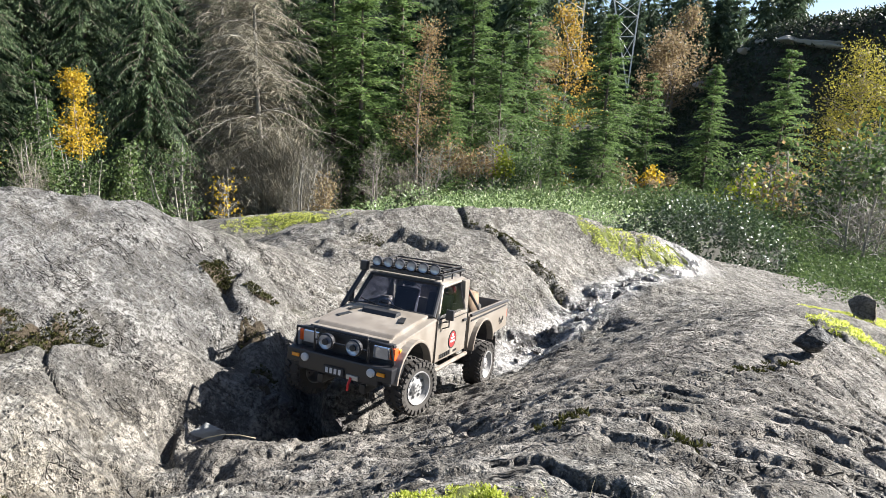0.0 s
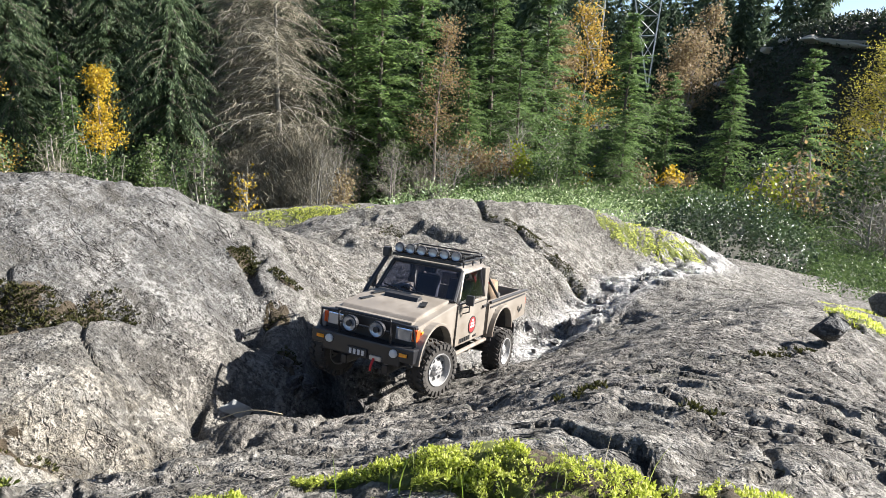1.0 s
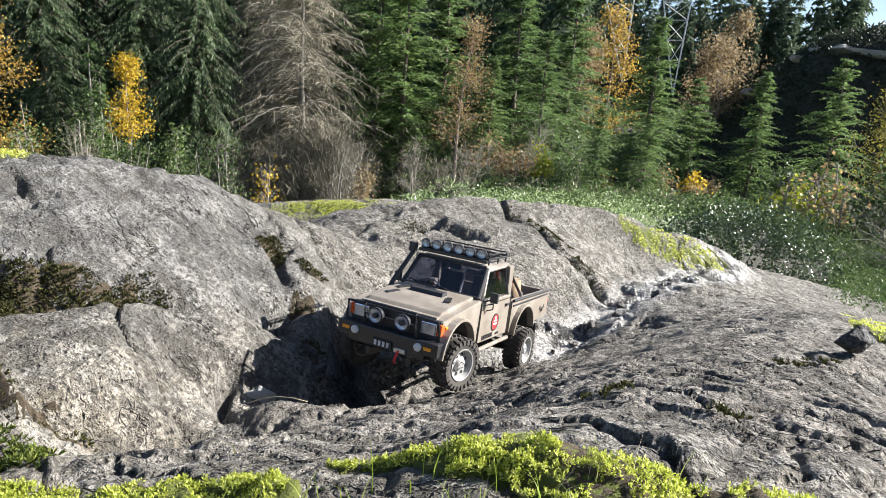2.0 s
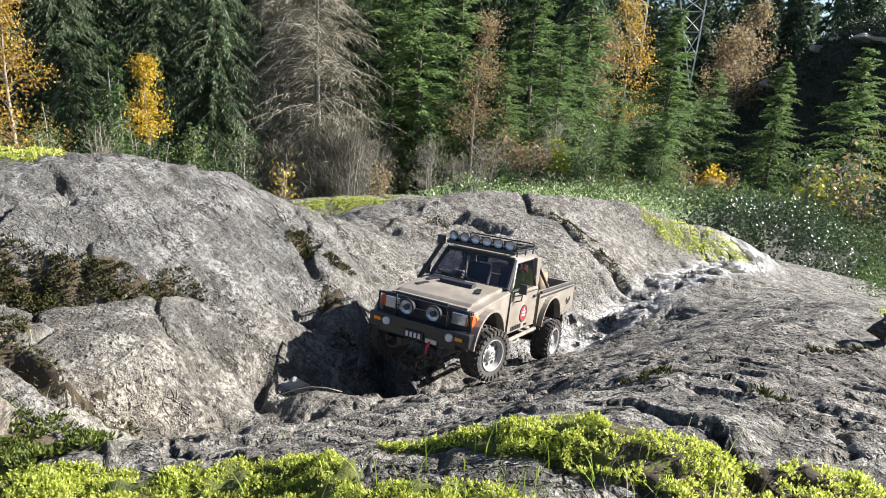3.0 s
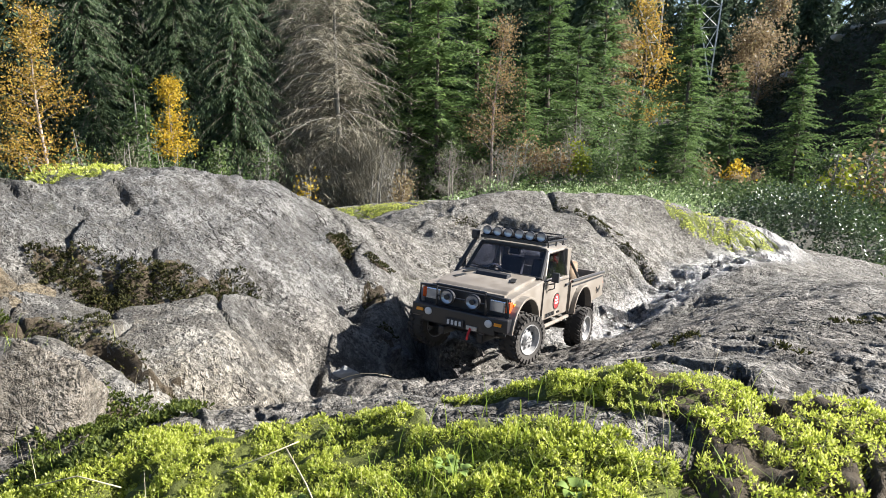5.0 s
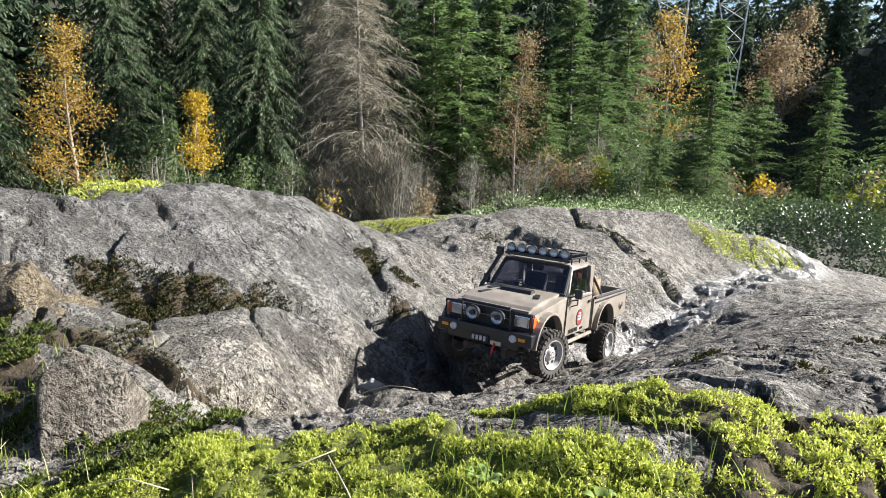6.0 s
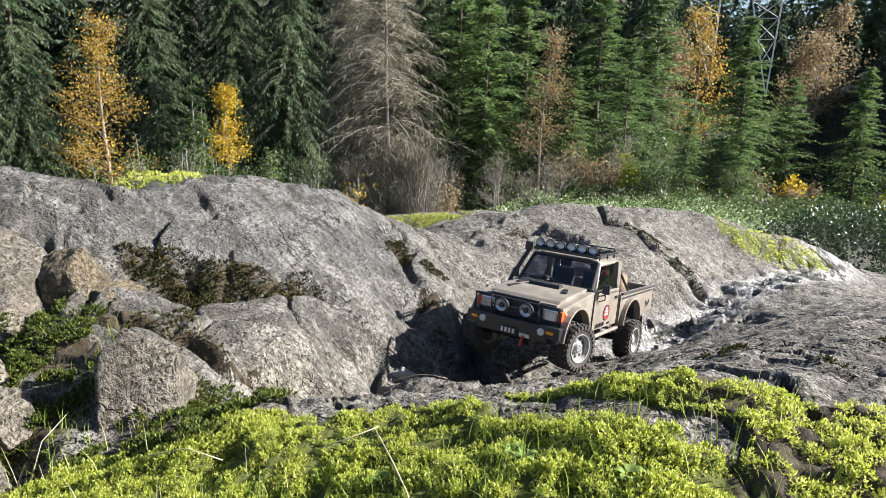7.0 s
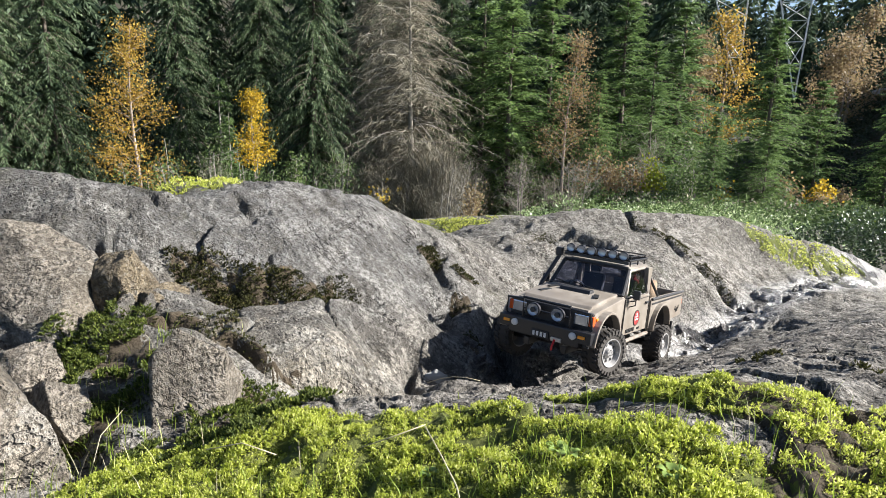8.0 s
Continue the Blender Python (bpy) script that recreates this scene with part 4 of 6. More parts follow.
part("hook", rod([(0.417, 0.028, 0.056), (0.421, 0.026, 0.044), (0.419, 0.024, 0.034)], 0.0022, 6), RED_CORD, winch, "red winch hook")
for s in (1, -1):
    fog = part("fog_lamp", lathe([(0.0, 0.414), (0.0072, 0.414), (0.0072, 0.4165), (0.005, 0.4185), (0.0, 0.419)], 18, "x", (0, 0.062 * s, 0.0715)), WHITE, bar, "small round white fog lamp")
    part("marker_lamp", box(0.4155, 0.080 * s, 0.0725, 0.003, 0.014, 0.006, 0.0008), AMBER, bar, "amber marker lamp")
    drive = part("driving_lamp", lathe([(0.0, 0.398), (0.011, 0.400), (0.0145, 0.408), (0.0145, 0.4135), (0.0125, 0.4145)], 24, "x", (0, 0.026 * s, 0.105)), BLACK_STEEL, bar, "round driving lamp with chrome reflector")
    part("reflector", lathe([(0.0128, 0.4135), (0.0105, 0.4125), (0.006, 0.4115), (0.0, 0.411)], 24, "x", (0, 0.026 * s, 0.105)), LAMP, drive)
    part("lamp_cap", lathe([(0.0052, 0.4118), (0.0052, 0.4155), (0.0, 0.416)], 16, "x", (0, 0.026 * s, 0.105)), BLACK, drive)
part("bumper_wing", merge(rod([(0.385, 0.097, 0.062), (0.372, 0.099, 0.058)], 0.002, 6)), BLACK_STEEL, bar)

# roof rack with lamps
rack = part("roof_rack", merge(rod([(0.182, -0.072, 0.208), (0.182, 0.072, 0.208), (0.072, 0.072, 0.208), (0.072, -0.072, 0.208), (0.182, -0.072, 0.208)], 0.0022, 8),
                               rod([(0.178, -0.070, 0.2165), (0.178, 0.070, 0.2165), (0.085, 0.070, 0.2165), (0.085, -0.070, 0.2165), (0.178, -0.070, 0.2165)], 0.0016, 6),
                               *[rod([(x, -0.072, 0.208), (x, 0.072, 0.208)], 0.0013, 6) for x in (0.16, 0.14, 0.12, 0.10)],
                               *[rod([(x, y, 0.196), (x, y, 0.217)], 0.0016, 6) for x in (0.176, 0.13, 0.088) for y in (0.071, -0.071)],
                               box(0.189, 0, 0.2035, 0.010, 0.146, 0.006, 0.001)), BLACK_STEEL, truck, "black tubular roof rack")
for k in range(6):
    y = -0.060 + 0.024 * k
    lamp = part("roof_lamp", lathe([(0.0, 0.180), (0.007, 0.181), (0.0102, 0.187), (0.0102, 0.1915), (0.009, 0.1925)], 20, "x", (0, y, 0.2175)), BLACK_STEEL, rack, "small round roof lamp")
    part("reflector", lathe([(0.0092, 0.1918), (0.006, 0.1905), (0.0, 0.190)], 20, "x", (0, y, 0.2175)), LAMP, lamp)
part("snorkel", merge(rod([(0.262, -0.0945, 0.110), (0.246, -0.0945, 0.134), (0.196, -0.083, 0.196)], 0.0046, 8), box(0.197, -0.083, 0.206, 0.014, 0.014, 0.020, 0.003)), BLACK, truck, "black air snorkel")

# roll hoop and load
part("roll_bar", merge(rod([(0.055, -0.080, 0.110), (0.056, -0.072, 0.182), (0.056, -0.060, 0.190), (0.056, 0.060, 0.190), (0.056, 0.072, 0.182), (0.055, 0.080, 0.110)], 0.0036, 8),
                       rod([(0.056, 0.070, 0.178), (-0.02, 0.078, 0.112)], 0.003, 8), rod([(0.056, -0.070, 0.178), (-0.02, -0.078, 0.112)], 0.003, 8)), BLACK_STEEL, truck, "black roll hoop")

# running gear
part("chassis_rail", merge(box(0.12, 0.040, 0.035, 0.56, 0.012, 0.016, 0.002), box(0.12, -0.040, 0.035, 0.56, 0.012, 0.016, 0.002), box(0.15, 0, 0.033, 0.10, 0.07, 0.024, 0.004)), BLACK_STEEL, truck)
for s in (1, -1):
    part("rock_slider", merge(rod([(0.250, 0.092 * s, 0.037), (0.075, 0.092 * s, 0.037)], 0.0042, 8), rod([(0.235, 0.045 * s, 0.035), (0.225, 0.092 * s, 0.037)], 0.003, 6), rod([(0.095, 0.045 * s, 0.035), (0.100, 0.092 * s, 0.037)], 0.003, 6)), PAINT, truck, "sand-coloured side step")
    part("mud_flap", box(-0.066, 0.096 * s, 0.030, 0.003, 0.022, 0.040, 0.001, Euler((0, radians(8), 0)).to_matrix().to_4x4()), BLACK, truck)
for (x, z), drop in ((WHEEL_F, 0.010), (WHEEL_R, 0.018)):
    part("axle", merge(rod([(x, HALF, z), (x, -HALF, z - drop)], 0.0085, 10), lathe([(0.0, -0.020), (0.014, -0.018), (0.020, 0.0), (0.014, 0.018), (0.0, 0.020)], 18, "y", (x, 0.012, z - drop * 0.4))), BLACK_STEEL, truck)
    for s in (1, -1):
        shock = part("shock_absorber", rod([(x - 0.012, 0.058 * s, z + 0.002 - (drop if s < 0 else 0)), (x - 0.022, 0.050 * s, 0.098)], 0.0042, 8), SILVER, truck)
        coil = [(x - 0.012 - 0.010 * q + 0.0075 * math.cos(q * 44), 0.058 * s - 0.008 * s * q + 0.0075 * math.sin(q * 44), z + 0.012 - (drop if s < 0 else 0) + (0.075 - z) * q) for q in np.linspace(0, 1, 90)]
        part("spring", rod(coil, 0.0011, 5), BLACK_STEEL, shock)
part("prop_shaft", rod([(0.020, 0, 0.0), (0.13, 0, 0.030), (0.31, 0, 0.034)], 0.004, 8), SILVER, truck)


def wheel_at(x, y, z, side, steer=0.0, first=None):
    hub = new("wheel")
    tyre_bm = lathe([(0.0275, -0.0160), (0.0385, -0.0185), (0.0435, -0.0178), (0.0448, -0.0135), (0.0450, 0.0), (0.0448, 0.0135), (0.0435, 0.0178), (0.0385, 0.0185), (0.0275, 0.0160)], 48)
    blocks = []
    for k in range(26):
        for row, (off, wide) in enumerate(((0.0110, 0.0120), (-0.0110, 0.0120))):
            a = 2 * math.pi * (k + 0.5 * row) / 26
            turn = Euler((0, -a, 0)).to_matrix().to_4x4()
            skew = Euler((radians(24 * (1 if row else -1)), 0, 0)).to_matrix().to_4x4()
            b = box(0, 0, 0, 0.0052, wide, 0.0066, 0.0006)
            bmesh.ops.transform(b, matrix=turn @ Matrix.Translation((0.0460, off, 0)) @ skew, verts=b.verts[:])
            blocks.append(b)
            b = box(0, 0, 0, 0.0080, 0.0030, 0.0056, 0.0006)
            bmesh.ops.transform(b, matrix=turn @ Matrix.Translation((0.0415, 0.0183 * (1 if off > 0 else -1), 0)), verts=b.verts[:])
            blocks.append(b)
    part("tyre", merge(tyre_bm, *blocks), RUBBER, hub, "black off-road tyre with deep lugs")
    rim = part("rim", lathe([(0.0280, -0.016), (0.0255, -0.015), (0.0255, 0.010), (0.0272, 0.0175), (0.0290, 0.0180), (0.0292, 0.0165), (0.0262, 0.0150), (0.0235, 0.0090), (0.0120, 0.0100), (0.0085, 0.0150), (0.0, 0.0155)], 40), RIM, hub, "off-white steel wheel rim", smooth=False)
    for k in range(8):
        a = 2 * math.pi * k / 8
        part("rim_hole", lathe([(0.0, 0.0090), (0.0032, 0.0100), (0.0032, 0.0104), (0.0, 0.0104)], 10, "y", (0.0175 * math.cos(a), 0, 0.0175 * math.sin(a))), BLACK, rim)
    for k in range(5):
        a = 2 * math.pi * (k + 0.5) / 5
        part("wheel_nut", lathe([(0.0, 0.0145), (0.0013, 0.0145), (0.0013, 0.0170), (0.0, 0.0170)], 6, "y", (0.0055 * math.cos(a), 0, 0.0055 * math.sin(a))), SILVER, rim)
    hub.parent = truck
    hub.matrix_basis = pose(x, y, z, 0, 0, steer + (180 if side < 0 else 0)) @ pose(0, 0, 0, 0, 37 * x * 100, 0)
    return hub


wheel_at(WHEEL_F[0], HALF, WHEEL_F[1], 1, -14)
wheel_at(WHEEL_F[0], -HALF, WHEEL_F[1] - 0.010, -1, -14)
wheel_at(WHEEL_R[0], HALF, WHEEL_R[1], 1)
wheel_at(WHEEL_R[0], -HALF, WHEEL_R[1] - 0.018, -1)

# what lies in the bed
bundle_bm = rod([(-0.030, -0.055, 0.118), (-0.038, 0.0, 0.124), (-0.034, 0.062, 0.120)], 0.027, 14)
for v in bundle_bm.verts:
    v.co += noise.noise_vector(v.co * 60) * 0.004
bundle = link("canvas_roll", bundle_bm, TARP, smooth=True)
bundle.matrix_world = BODY
tagged(bundle, "brown rolled canvas bundle lying in the pickup bed", "bundle")
loops = [(-0.002 + 0.018 * math.cos(a) + 0.003 * math.sin(5 * a), 0.042 + 0.020 * math.sin(a), 0.150 + 0.020 * math.cos(a) * 0.8 + 0.003 * math.sin(3 * a)) for a in np.linspace(0, 4 * math.pi, 60)]
strap = link("tow_strap", rod(loops, 0.0034, 6), RED_CORD)
strap.matrix_world = BODY
tagged(strap, "red tow strap coiled on the load in the bed", "strap")
spare_bm = lathe([(0.020, -0.012), (0.034, -0.014), (0.040, -0.008), (0.040, 0.008), (0.034, 0.014), (0.020, 0.012), (0.020, -0.012)], 30, "z", (-0.095, 0.015, 0.094))
spare = link("spare_tyre", spare_bm, RUBBER, smooth=True)
spare.matrix_world = BODY
tagged(spare, "dusty spare tyre lying flat in the pickup bed", "tyre")


def dead_conifer(seed, height):
    trunk, crown, limbs = conifer_mesh(seed, height=height, spread=4.9, whorls=74, per=8, twigs=22, rise=0.30, sag=0.50, twig_len=0.95, bare=0.02, gaps=0.25, droop=0.30, width=0.016)
    tree = new("dead_conifer")
    soup("trunk", *trunk, GREY_BARK, tree, smooth=True)
    tagged(soup("limb", *joined(limbs), GREY_BARK, tree, smooth=True), kind="stuff")
    soup("crown", *crown, DEAD_TWIGS, tree)
    return tagged(tree, "bare grey dead conifer with fine drooping twigs", "tree")


def sparse_conifer(seed, height):
    trunk, crown, limbs = conifer_mesh(seed, height=height, spread=1.1, whorls=26, per=4, twigs=10, rise=0.1, sag=0.4, twig_len=0.4, bare=0.05, gaps=0.25, droop=0.5, width=0.08)
    tree = new("sapling_conifer")
    soup("trunk", *trunk, GREY_BARK, tree, smooth=True)
    tagged(soup("limb", *joined(limbs), GREY_BARK, tree, smooth=True), kind="stuff")
    soup("crown", *crown, NEEDLES, tree)
    return tagged(tree, "thin sparse young conifer with a nodding top", "tree")


def birch(seed, height, spread, leaves, leaf, size, bare=0.1, stems=1, clump=0.16):
    rng = np.random.default_rng(seed)
    wood, points = [], []
    for s in range(stems):
        base = np.array([rng.normal() * 0.12, rng.normal() * 0.12, -0.3]) * (stems > 1)
        tall = height * (1 if s == 0 else rng.uniform(0.65, 0.95))
        lean = rng.normal(size=2) * 0.05 * (1 + (s > 0))
        zs = np.linspace(0, 1, 12)
        line = np.stack([base[0] + lean[0] * tall * zs + 0.03 * tall * np.sin(zs * 5 + seed) * zs, base[1] + lean[1] * tall * zs, -0.3 + (tall + 0.3) * zs], -1)
        wood.append(tube(line, np.linspace(0.011 * height + 0.01, 0.006, 12), 6))
        for b in range(int(48 * (1 if stems == 1 else 0.4))):
            f = bare + (1 - bare) * rng.random() ** 1.15 * 0.97
            p = np.array([np.interp(f, zs, line[:, i]) for i in range(3)])
            a = rng.uniform(0, 6.283)
            length = spread * (1.05 - f) ** 0.7 * rng.uniform(0.6, 1.2) * min(1, 0.5 + f * 2)
            q = np.linspace(0, 1, 6)
            branch = p + np.stack([np.cos(a) * q * length, np.sin(a) * q * length, (0.9 * q - 0.35 * q * q) * length], -1)
            wood.append(tube(branch, np.linspace(0.010, 0.003, 6) * (0.5 + 0.1 * height), 4))
            points += [branch[k] for k in range(2, 6)]
            for t in range(4):
                side = branch[rng.integers(2, 6)]
                twig = side + np.outer(np.linspace(0, 1, 3), rng.normal(size=3) * [0.3, 0.3, 0.22]) * spread * 0.5
                wood.append(tube(twig, [0.004, 0.003, 0.002], 3))
                points += [twig[1], twig[2]]
    points = np.array(points)
    P = points[rng.integers(0, len(points), leaves)] + rng.normal(size=(leaves, 3)) * clump
    bare_twigs = leaf is DEAD_TWIGS
    D = rng.normal(size=(leaves, 3)) * (0.55 if bare_twigs else 1.0) + [0, 0, 0.9 if bare_twigs else -0.4]
    if bare_twigs:
        D[:, :2] += P[:, :2] / (np.abs(P[:, :2]).max() + 0.1)
    D /= np.linalg.norm(D, axis=1, keepdims=True)
    L = size * rng.uniform(0.7, 1.3, leaves) * (2.4 if bare_twigs else 1.0)
    return joined(wood), sprays(rng, P, D, L, L * (0.045 if bare_twigs else 0.75), -0.1 if bare_twigs else 0.0)


def leafy(name, label, category, seed, x, y, z, height, spread, leaves, leaf, size, bark=None, turn=0.0, lift=0.0, **more):
    wood, crown = birch(seed, height, spread, leaves, leaf, size, **more)
    plant_ob = new(name)
    soup("stem", *wood, bark or BIRCH_BARK, plant_ob)
    soup("foliage", *crown, leaf, plant_ob)
    plant_ob.matrix_world = pose(x, y, z + lift, 0, 0, turn)
    return tagged(plant_ob, label, category)


def floor_at(x, y):
    return float(np.ravel(ground_height(x, y))[0])


dead = dead_conifer(41, 12.0)
plant(dead, -7.90, 29.05, 7.69, 12.0, 20, "dead conifers")
plant(dead, -10.62, 32.76, 8.89, 12.0, 140, "dead conifers")
sparse = sparse_conifer(43, 5.0)
plant(sparse, -15.16, 25.05, 1.82, 5.0, 0, "saplings")
plant(sparse, -14.2, 24.2, 0.2, 5.0, 120, "saplings")
for tree in (dead, sparse):
    for ob in (*tree.children, tree):
        bpy.data.objects.remove(ob)

# autumn trees: x, y, top, spread, leaves, leaf size, seed
for x, y, top, spread, count, size, leaf, seed, words in (
    (-12.1, 22.0, 0.97, 1.00, 3000, 0.080, YELLOW_LEAVES, 51, "small birch with bright yellow autumn leaves"),
    (-16.00, 20.91, 3.30, 2.0, 7000, 0.080, GOLD_LEAVES, 52, "slender birch with orange-yellow autumn leaves"),
    (-1.08, 28.05, 3.44, 1.7, 3000, 0.080, RUSSET_LEAVES, 53, "thin birch with few russet leaves"),
    (4.90, 38.07, 4.84, 2.2, 3000, 0.14, FADED_LEAVES, 54, "birch with golden autumn leaves"),
    (7.23, 40.07, 6.14, 2.6, 3400, 0.14, GOLD_LEAVES, 55, "birch with russet and gold leaves"),
    (14.05, 43.08, 5.15, 3.2, 4000, 0.15, FADED_LEAVES, 56, "broad tree with faded orange leaves"),
    (17.5, 52.0, 8.0, 2.4, 2400, 0.17, FADED_LEAVES, 59, "pale olive autumn tree on the hill"),
    (6.80, 11.02, 1.60, 1.00, 9000, 0.030, OLIVE_LEAVES, 57, "birch with yellow-green autumn leaves"),
    (7.60, 10.52, 1.74, 1.10, 9000, 0.030, OLIVE_LEAVES, 58, "birch with yellow-green autumn leaves"),
):
    z = floor_at(x, y)
    leafy("birch", words, "tree", seed, x, y, z, top - z, spread, count, leaf, size, clump=0.06 + spread * 0.06, bare=0.5 if seed == 51 else 0.22)

# shrubs: x, y, height, spread, leaves, leaf size, material
for i, (x, y, high, spread, count, size, leaf, words) in enumerate((
    (2.37, 24.1, 1.35, 0.55, 900, 0.10, LIME_LEAVES, "lime-yellow shrub"),
    (7.03, 21.9, 1.1, 0.5, 600, 0.11, YELLOW_LEAVES, "golden autumn shrub"),
    (0.2, 23.9, 1.5, 1.2, 800, 0.10, RUSSET_LEAVES, "sparse russet shrub"),
    (1.4, 24.6, 1.3, 0.8, 500, 0.10, RUSSET_LEAVES, "sparse russet shrub"),
    (-6.5, 19.8, 0.8, 0.6, 300, 0.09, YELLOW_LEAVES, "low yellow shrub"),
    (-14.9, 23.8, 2.6, 1.1, 2600, 0.11, SHRUB_LEAVES, "bushy green shrub"),
    (-13.6, 23.4, 2.3, 1.1, 2600, 0.11, SHRUB_LEAVES, "bushy green shrub"),
    (-11.2, 23.9, 2.0, 1.1, 2200, 0.11, SHRUB_LEAVES, "bushy olive shrub"),
    (-10.3, 25.8, 2.2, 1.0, 900, 0.10, DEAD_TWIGS, "bare grey brush"),
    (-2.7, 25.9, 1.9, 1.2, 900, 0.10, DEAD_TWIGS, "bare grey brush"),
    (-4.9, 25.8, 1.7, 1.2, 900, 0.10, DEAD_TWIGS, "bare grey brush"),
    (2.2, 26.0, 2.6, 0.9, 900, 0.10, DEAD_TWIGS, "bare grey brush"),
    (3.2, 22.0, 1.9, 0.9, 800, 0.10, SHRUB_LEAVES, "thin green shrub"),
    (3.9, 20.9, 0.9, 0.3, 160, 0.09, YELLOW_LEAVES, "small yellow shrub"),
    (6.5, 23.0, 1.2, 0.7, 400, 0.10, RUSSET_LEAVES, "sparse russet shrub"),
    (3.92, 8.95, 0.75, 0.35, 420, 0.06, LIME_LEAVES, "shrub with fresh lime leaves"),
    (4.42, 8.93, 0.7, 0.4, 420, 0.06, LIME_LEAVES, "shrub with fresh lime leaves"),
    (4.6, 8.5, 1.0, 0.45, 520, 0.055, RUSSET_LEAVES, "shrub with orange autumn leaves"),
    (4.75, 7.3, 1.15, 0.6, 1800, 0.05, SHRUB_LEAVES, "dense green shrub"),
    (5.5, 7.9, 1.5, 0.8, 2200, 0.055, SHRUB_LEAVES, "dense green shrub"),
    (5.2, 6.6, 1.0, 0.6, 1500, 0.05, SHRUB_LEAVES, "dense green shrub"),
    (3.7, 5.6, 0.6, 0.5, 1400, 0.03, DEAD_TWIGS, "bare grey brush"),
    (-6.6, 27.8, 2.1, 2.3, 9000, 0.20, DEAD_TWIGS, "pale bare brush with sweeping twigs"),
    (-9.0, 28.0, 1.6, 1.6, 5000, 0.18, DEAD_TWIGS, "pale bare brush with sweeping twigs"),
    (9.0, 19.5, 1.4, 1.0, 1200, 0.10, SHRUB_LEAVES, "bushy green shrub"),
    (11.5, 18.0, 1.6, 1.2, 1500, 0.10, SHRUB_LEAVES, "bushy green shrub"),
)):
    leafy("shrub", words + " on the slope below the rock", "shrub", 100 + i, x, y, floor_at(x, y), high + float(side_drop(x, y)) * 0.85, spread, count, leaf, size, bark=GREY_BARK, stems=4, bare=0.15, clump=0.05 + spread * 0.14)


# more shrubs of the clearing's edge
rng = np.random.default_rng(66)
for i in range(26):
    a, r = radians(rng.uniform(-46, 26)), rng.uniform(17, 27)
    x, y = r * math.sin(a), r * math.cos(a)
    leaf, words = ((SHRUB_LEAVES, "bushy green shrub"), (DEAD_TWIGS, "bare grey brush"), (NEEDLES, "feathery green shrub"), (FADED_LEAVES, "faded brown shrub"), (SHRUB_LEAVES, "bushy green shrub"))[i % 5]
    high = rng.uniform(1.0, 2.4) * (0.7 if a > -0.1 else 1.0)
    leafy("shrub", words + " on the slope below the rock", "shrub", 160 + i, x, y, floor_at(x, y), high + float(side_drop(x, y)) * 0.85, high * 0.42, 1500, leaf, 0.075, bark=GREY_BARK, stems=4, bare=0.05, clump=0.05 + high * 0.07)


# glossy evergreen thicket behind the rock
def thicket(name, label, seed, clumps, per, size, mat):
    rng = np.random.default_rng(seed)
    P, D = [], []
    for cx, cy, cz, rx, ry, rz in clumps:
        n = int(per * rx * ry / 0.2)
        d = rng.normal(size=(n, 3))
        d[:, 2] = np.abs(d[:, 2]) * 0.9 - 0.25
        d /= np.linalg.norm(d, axis=1, keepdims=True)
        lump = 1 + 0.16 * np.sin(d[:, 0] * 7 + cx * 9) * np.cos(d[:, 1] * 8 + cy * 5)
        reach = (0.72 + 0.28 * rng.random(n) ** 0.5) * lump
        P.append(np.array([cx, cy, cz]) + d * reach[:, None] * [rx, ry, rz])
        D.append(d * 0.6 + rng.normal(size=(n, 3)) * 0.6)
    P, D = np.concatenate(P), np.concatenate(D)
    D /= np.linalg.norm(D, axis=1, keepdims=True)
    L = size * rng.uniform(0.65, 1.25, len(P))
    # each leaf: two halves folded along the midrib
    side = np.cross(D, rng.normal(size=D.shape) + [0, 0, 1.2])
    side /= np.linalg.norm(side, axis=1, keepdims=True)
    fold = np.cross(side, D) * (L * 0.10)[:, None]
    a, tip = P, P + D * L[:, None]
    w = side * (L * 0.30)[:, None]
    m1, m2 = P + D * (L * 0.35)[:, None], P + D * (L * 0.7)[:, None]
    verts = np.stack([a, m1 + w + fold, m2 + w * 0.8 + fold, tip, m2 - w * 0.8 + fold, m1 - w + fold], 1).reshape(-1, 3)
    i = np.arange(len(P))[:, None] * 6
    faces = np.concatenate([i + [0, 1, 2, 3], i + [0, 3, 4, 5]])
    ob = soup(name, verts, faces, mat)
    return tagged(ob, label, "bush", kind="stuff")


rng = np.random.default_rng(77)
hedge = [(x + rng.normal() * 0.06, y + rng.normal() * 0.15, -0.82 - 0.035 * (y - 6) + rng.normal() * 0.04, 0.42, 0.42, 0.34) for y in (5.9, 6.6, 7.4, 8.3) for x in np.arange(-0.35 - 0.03 * y, 2.2, 0.45)]
thicket("evergreen_thicket", "low thicket of glossy evergreen leaves with painted glints behind the rock", 78, hedge, 700, 0.030, SALAL_LEAVES)
bush = [(1.72, 5.10, -0.52, 0.34, 0.36, 0.26), (1.98, 5.00, -0.40, 0.34, 0.36, 0.28), (2.24, 4.95, -0.41, 0.32, 0.36, 0.30), (2.42, 4.85, -0.55, 0.24, 0.30, 0.30), (1.90, 4.60, -0.72, 0.30, 0.28, 0.22), (2.24, 4.55, -0.72, 0.28, 0.28, 0.26), (1.55, 5.45, -0.66, 0.34, 0.34, 0.22), (2.10, 4.35, -0.84, 0.24, 0.22, 0.20)]
thicket("evergreen_bush", "rounded dark bush of glossy evergreen leaves with painted glints", 79, bush, 4200, 0.023, BUSH_LEAVES)


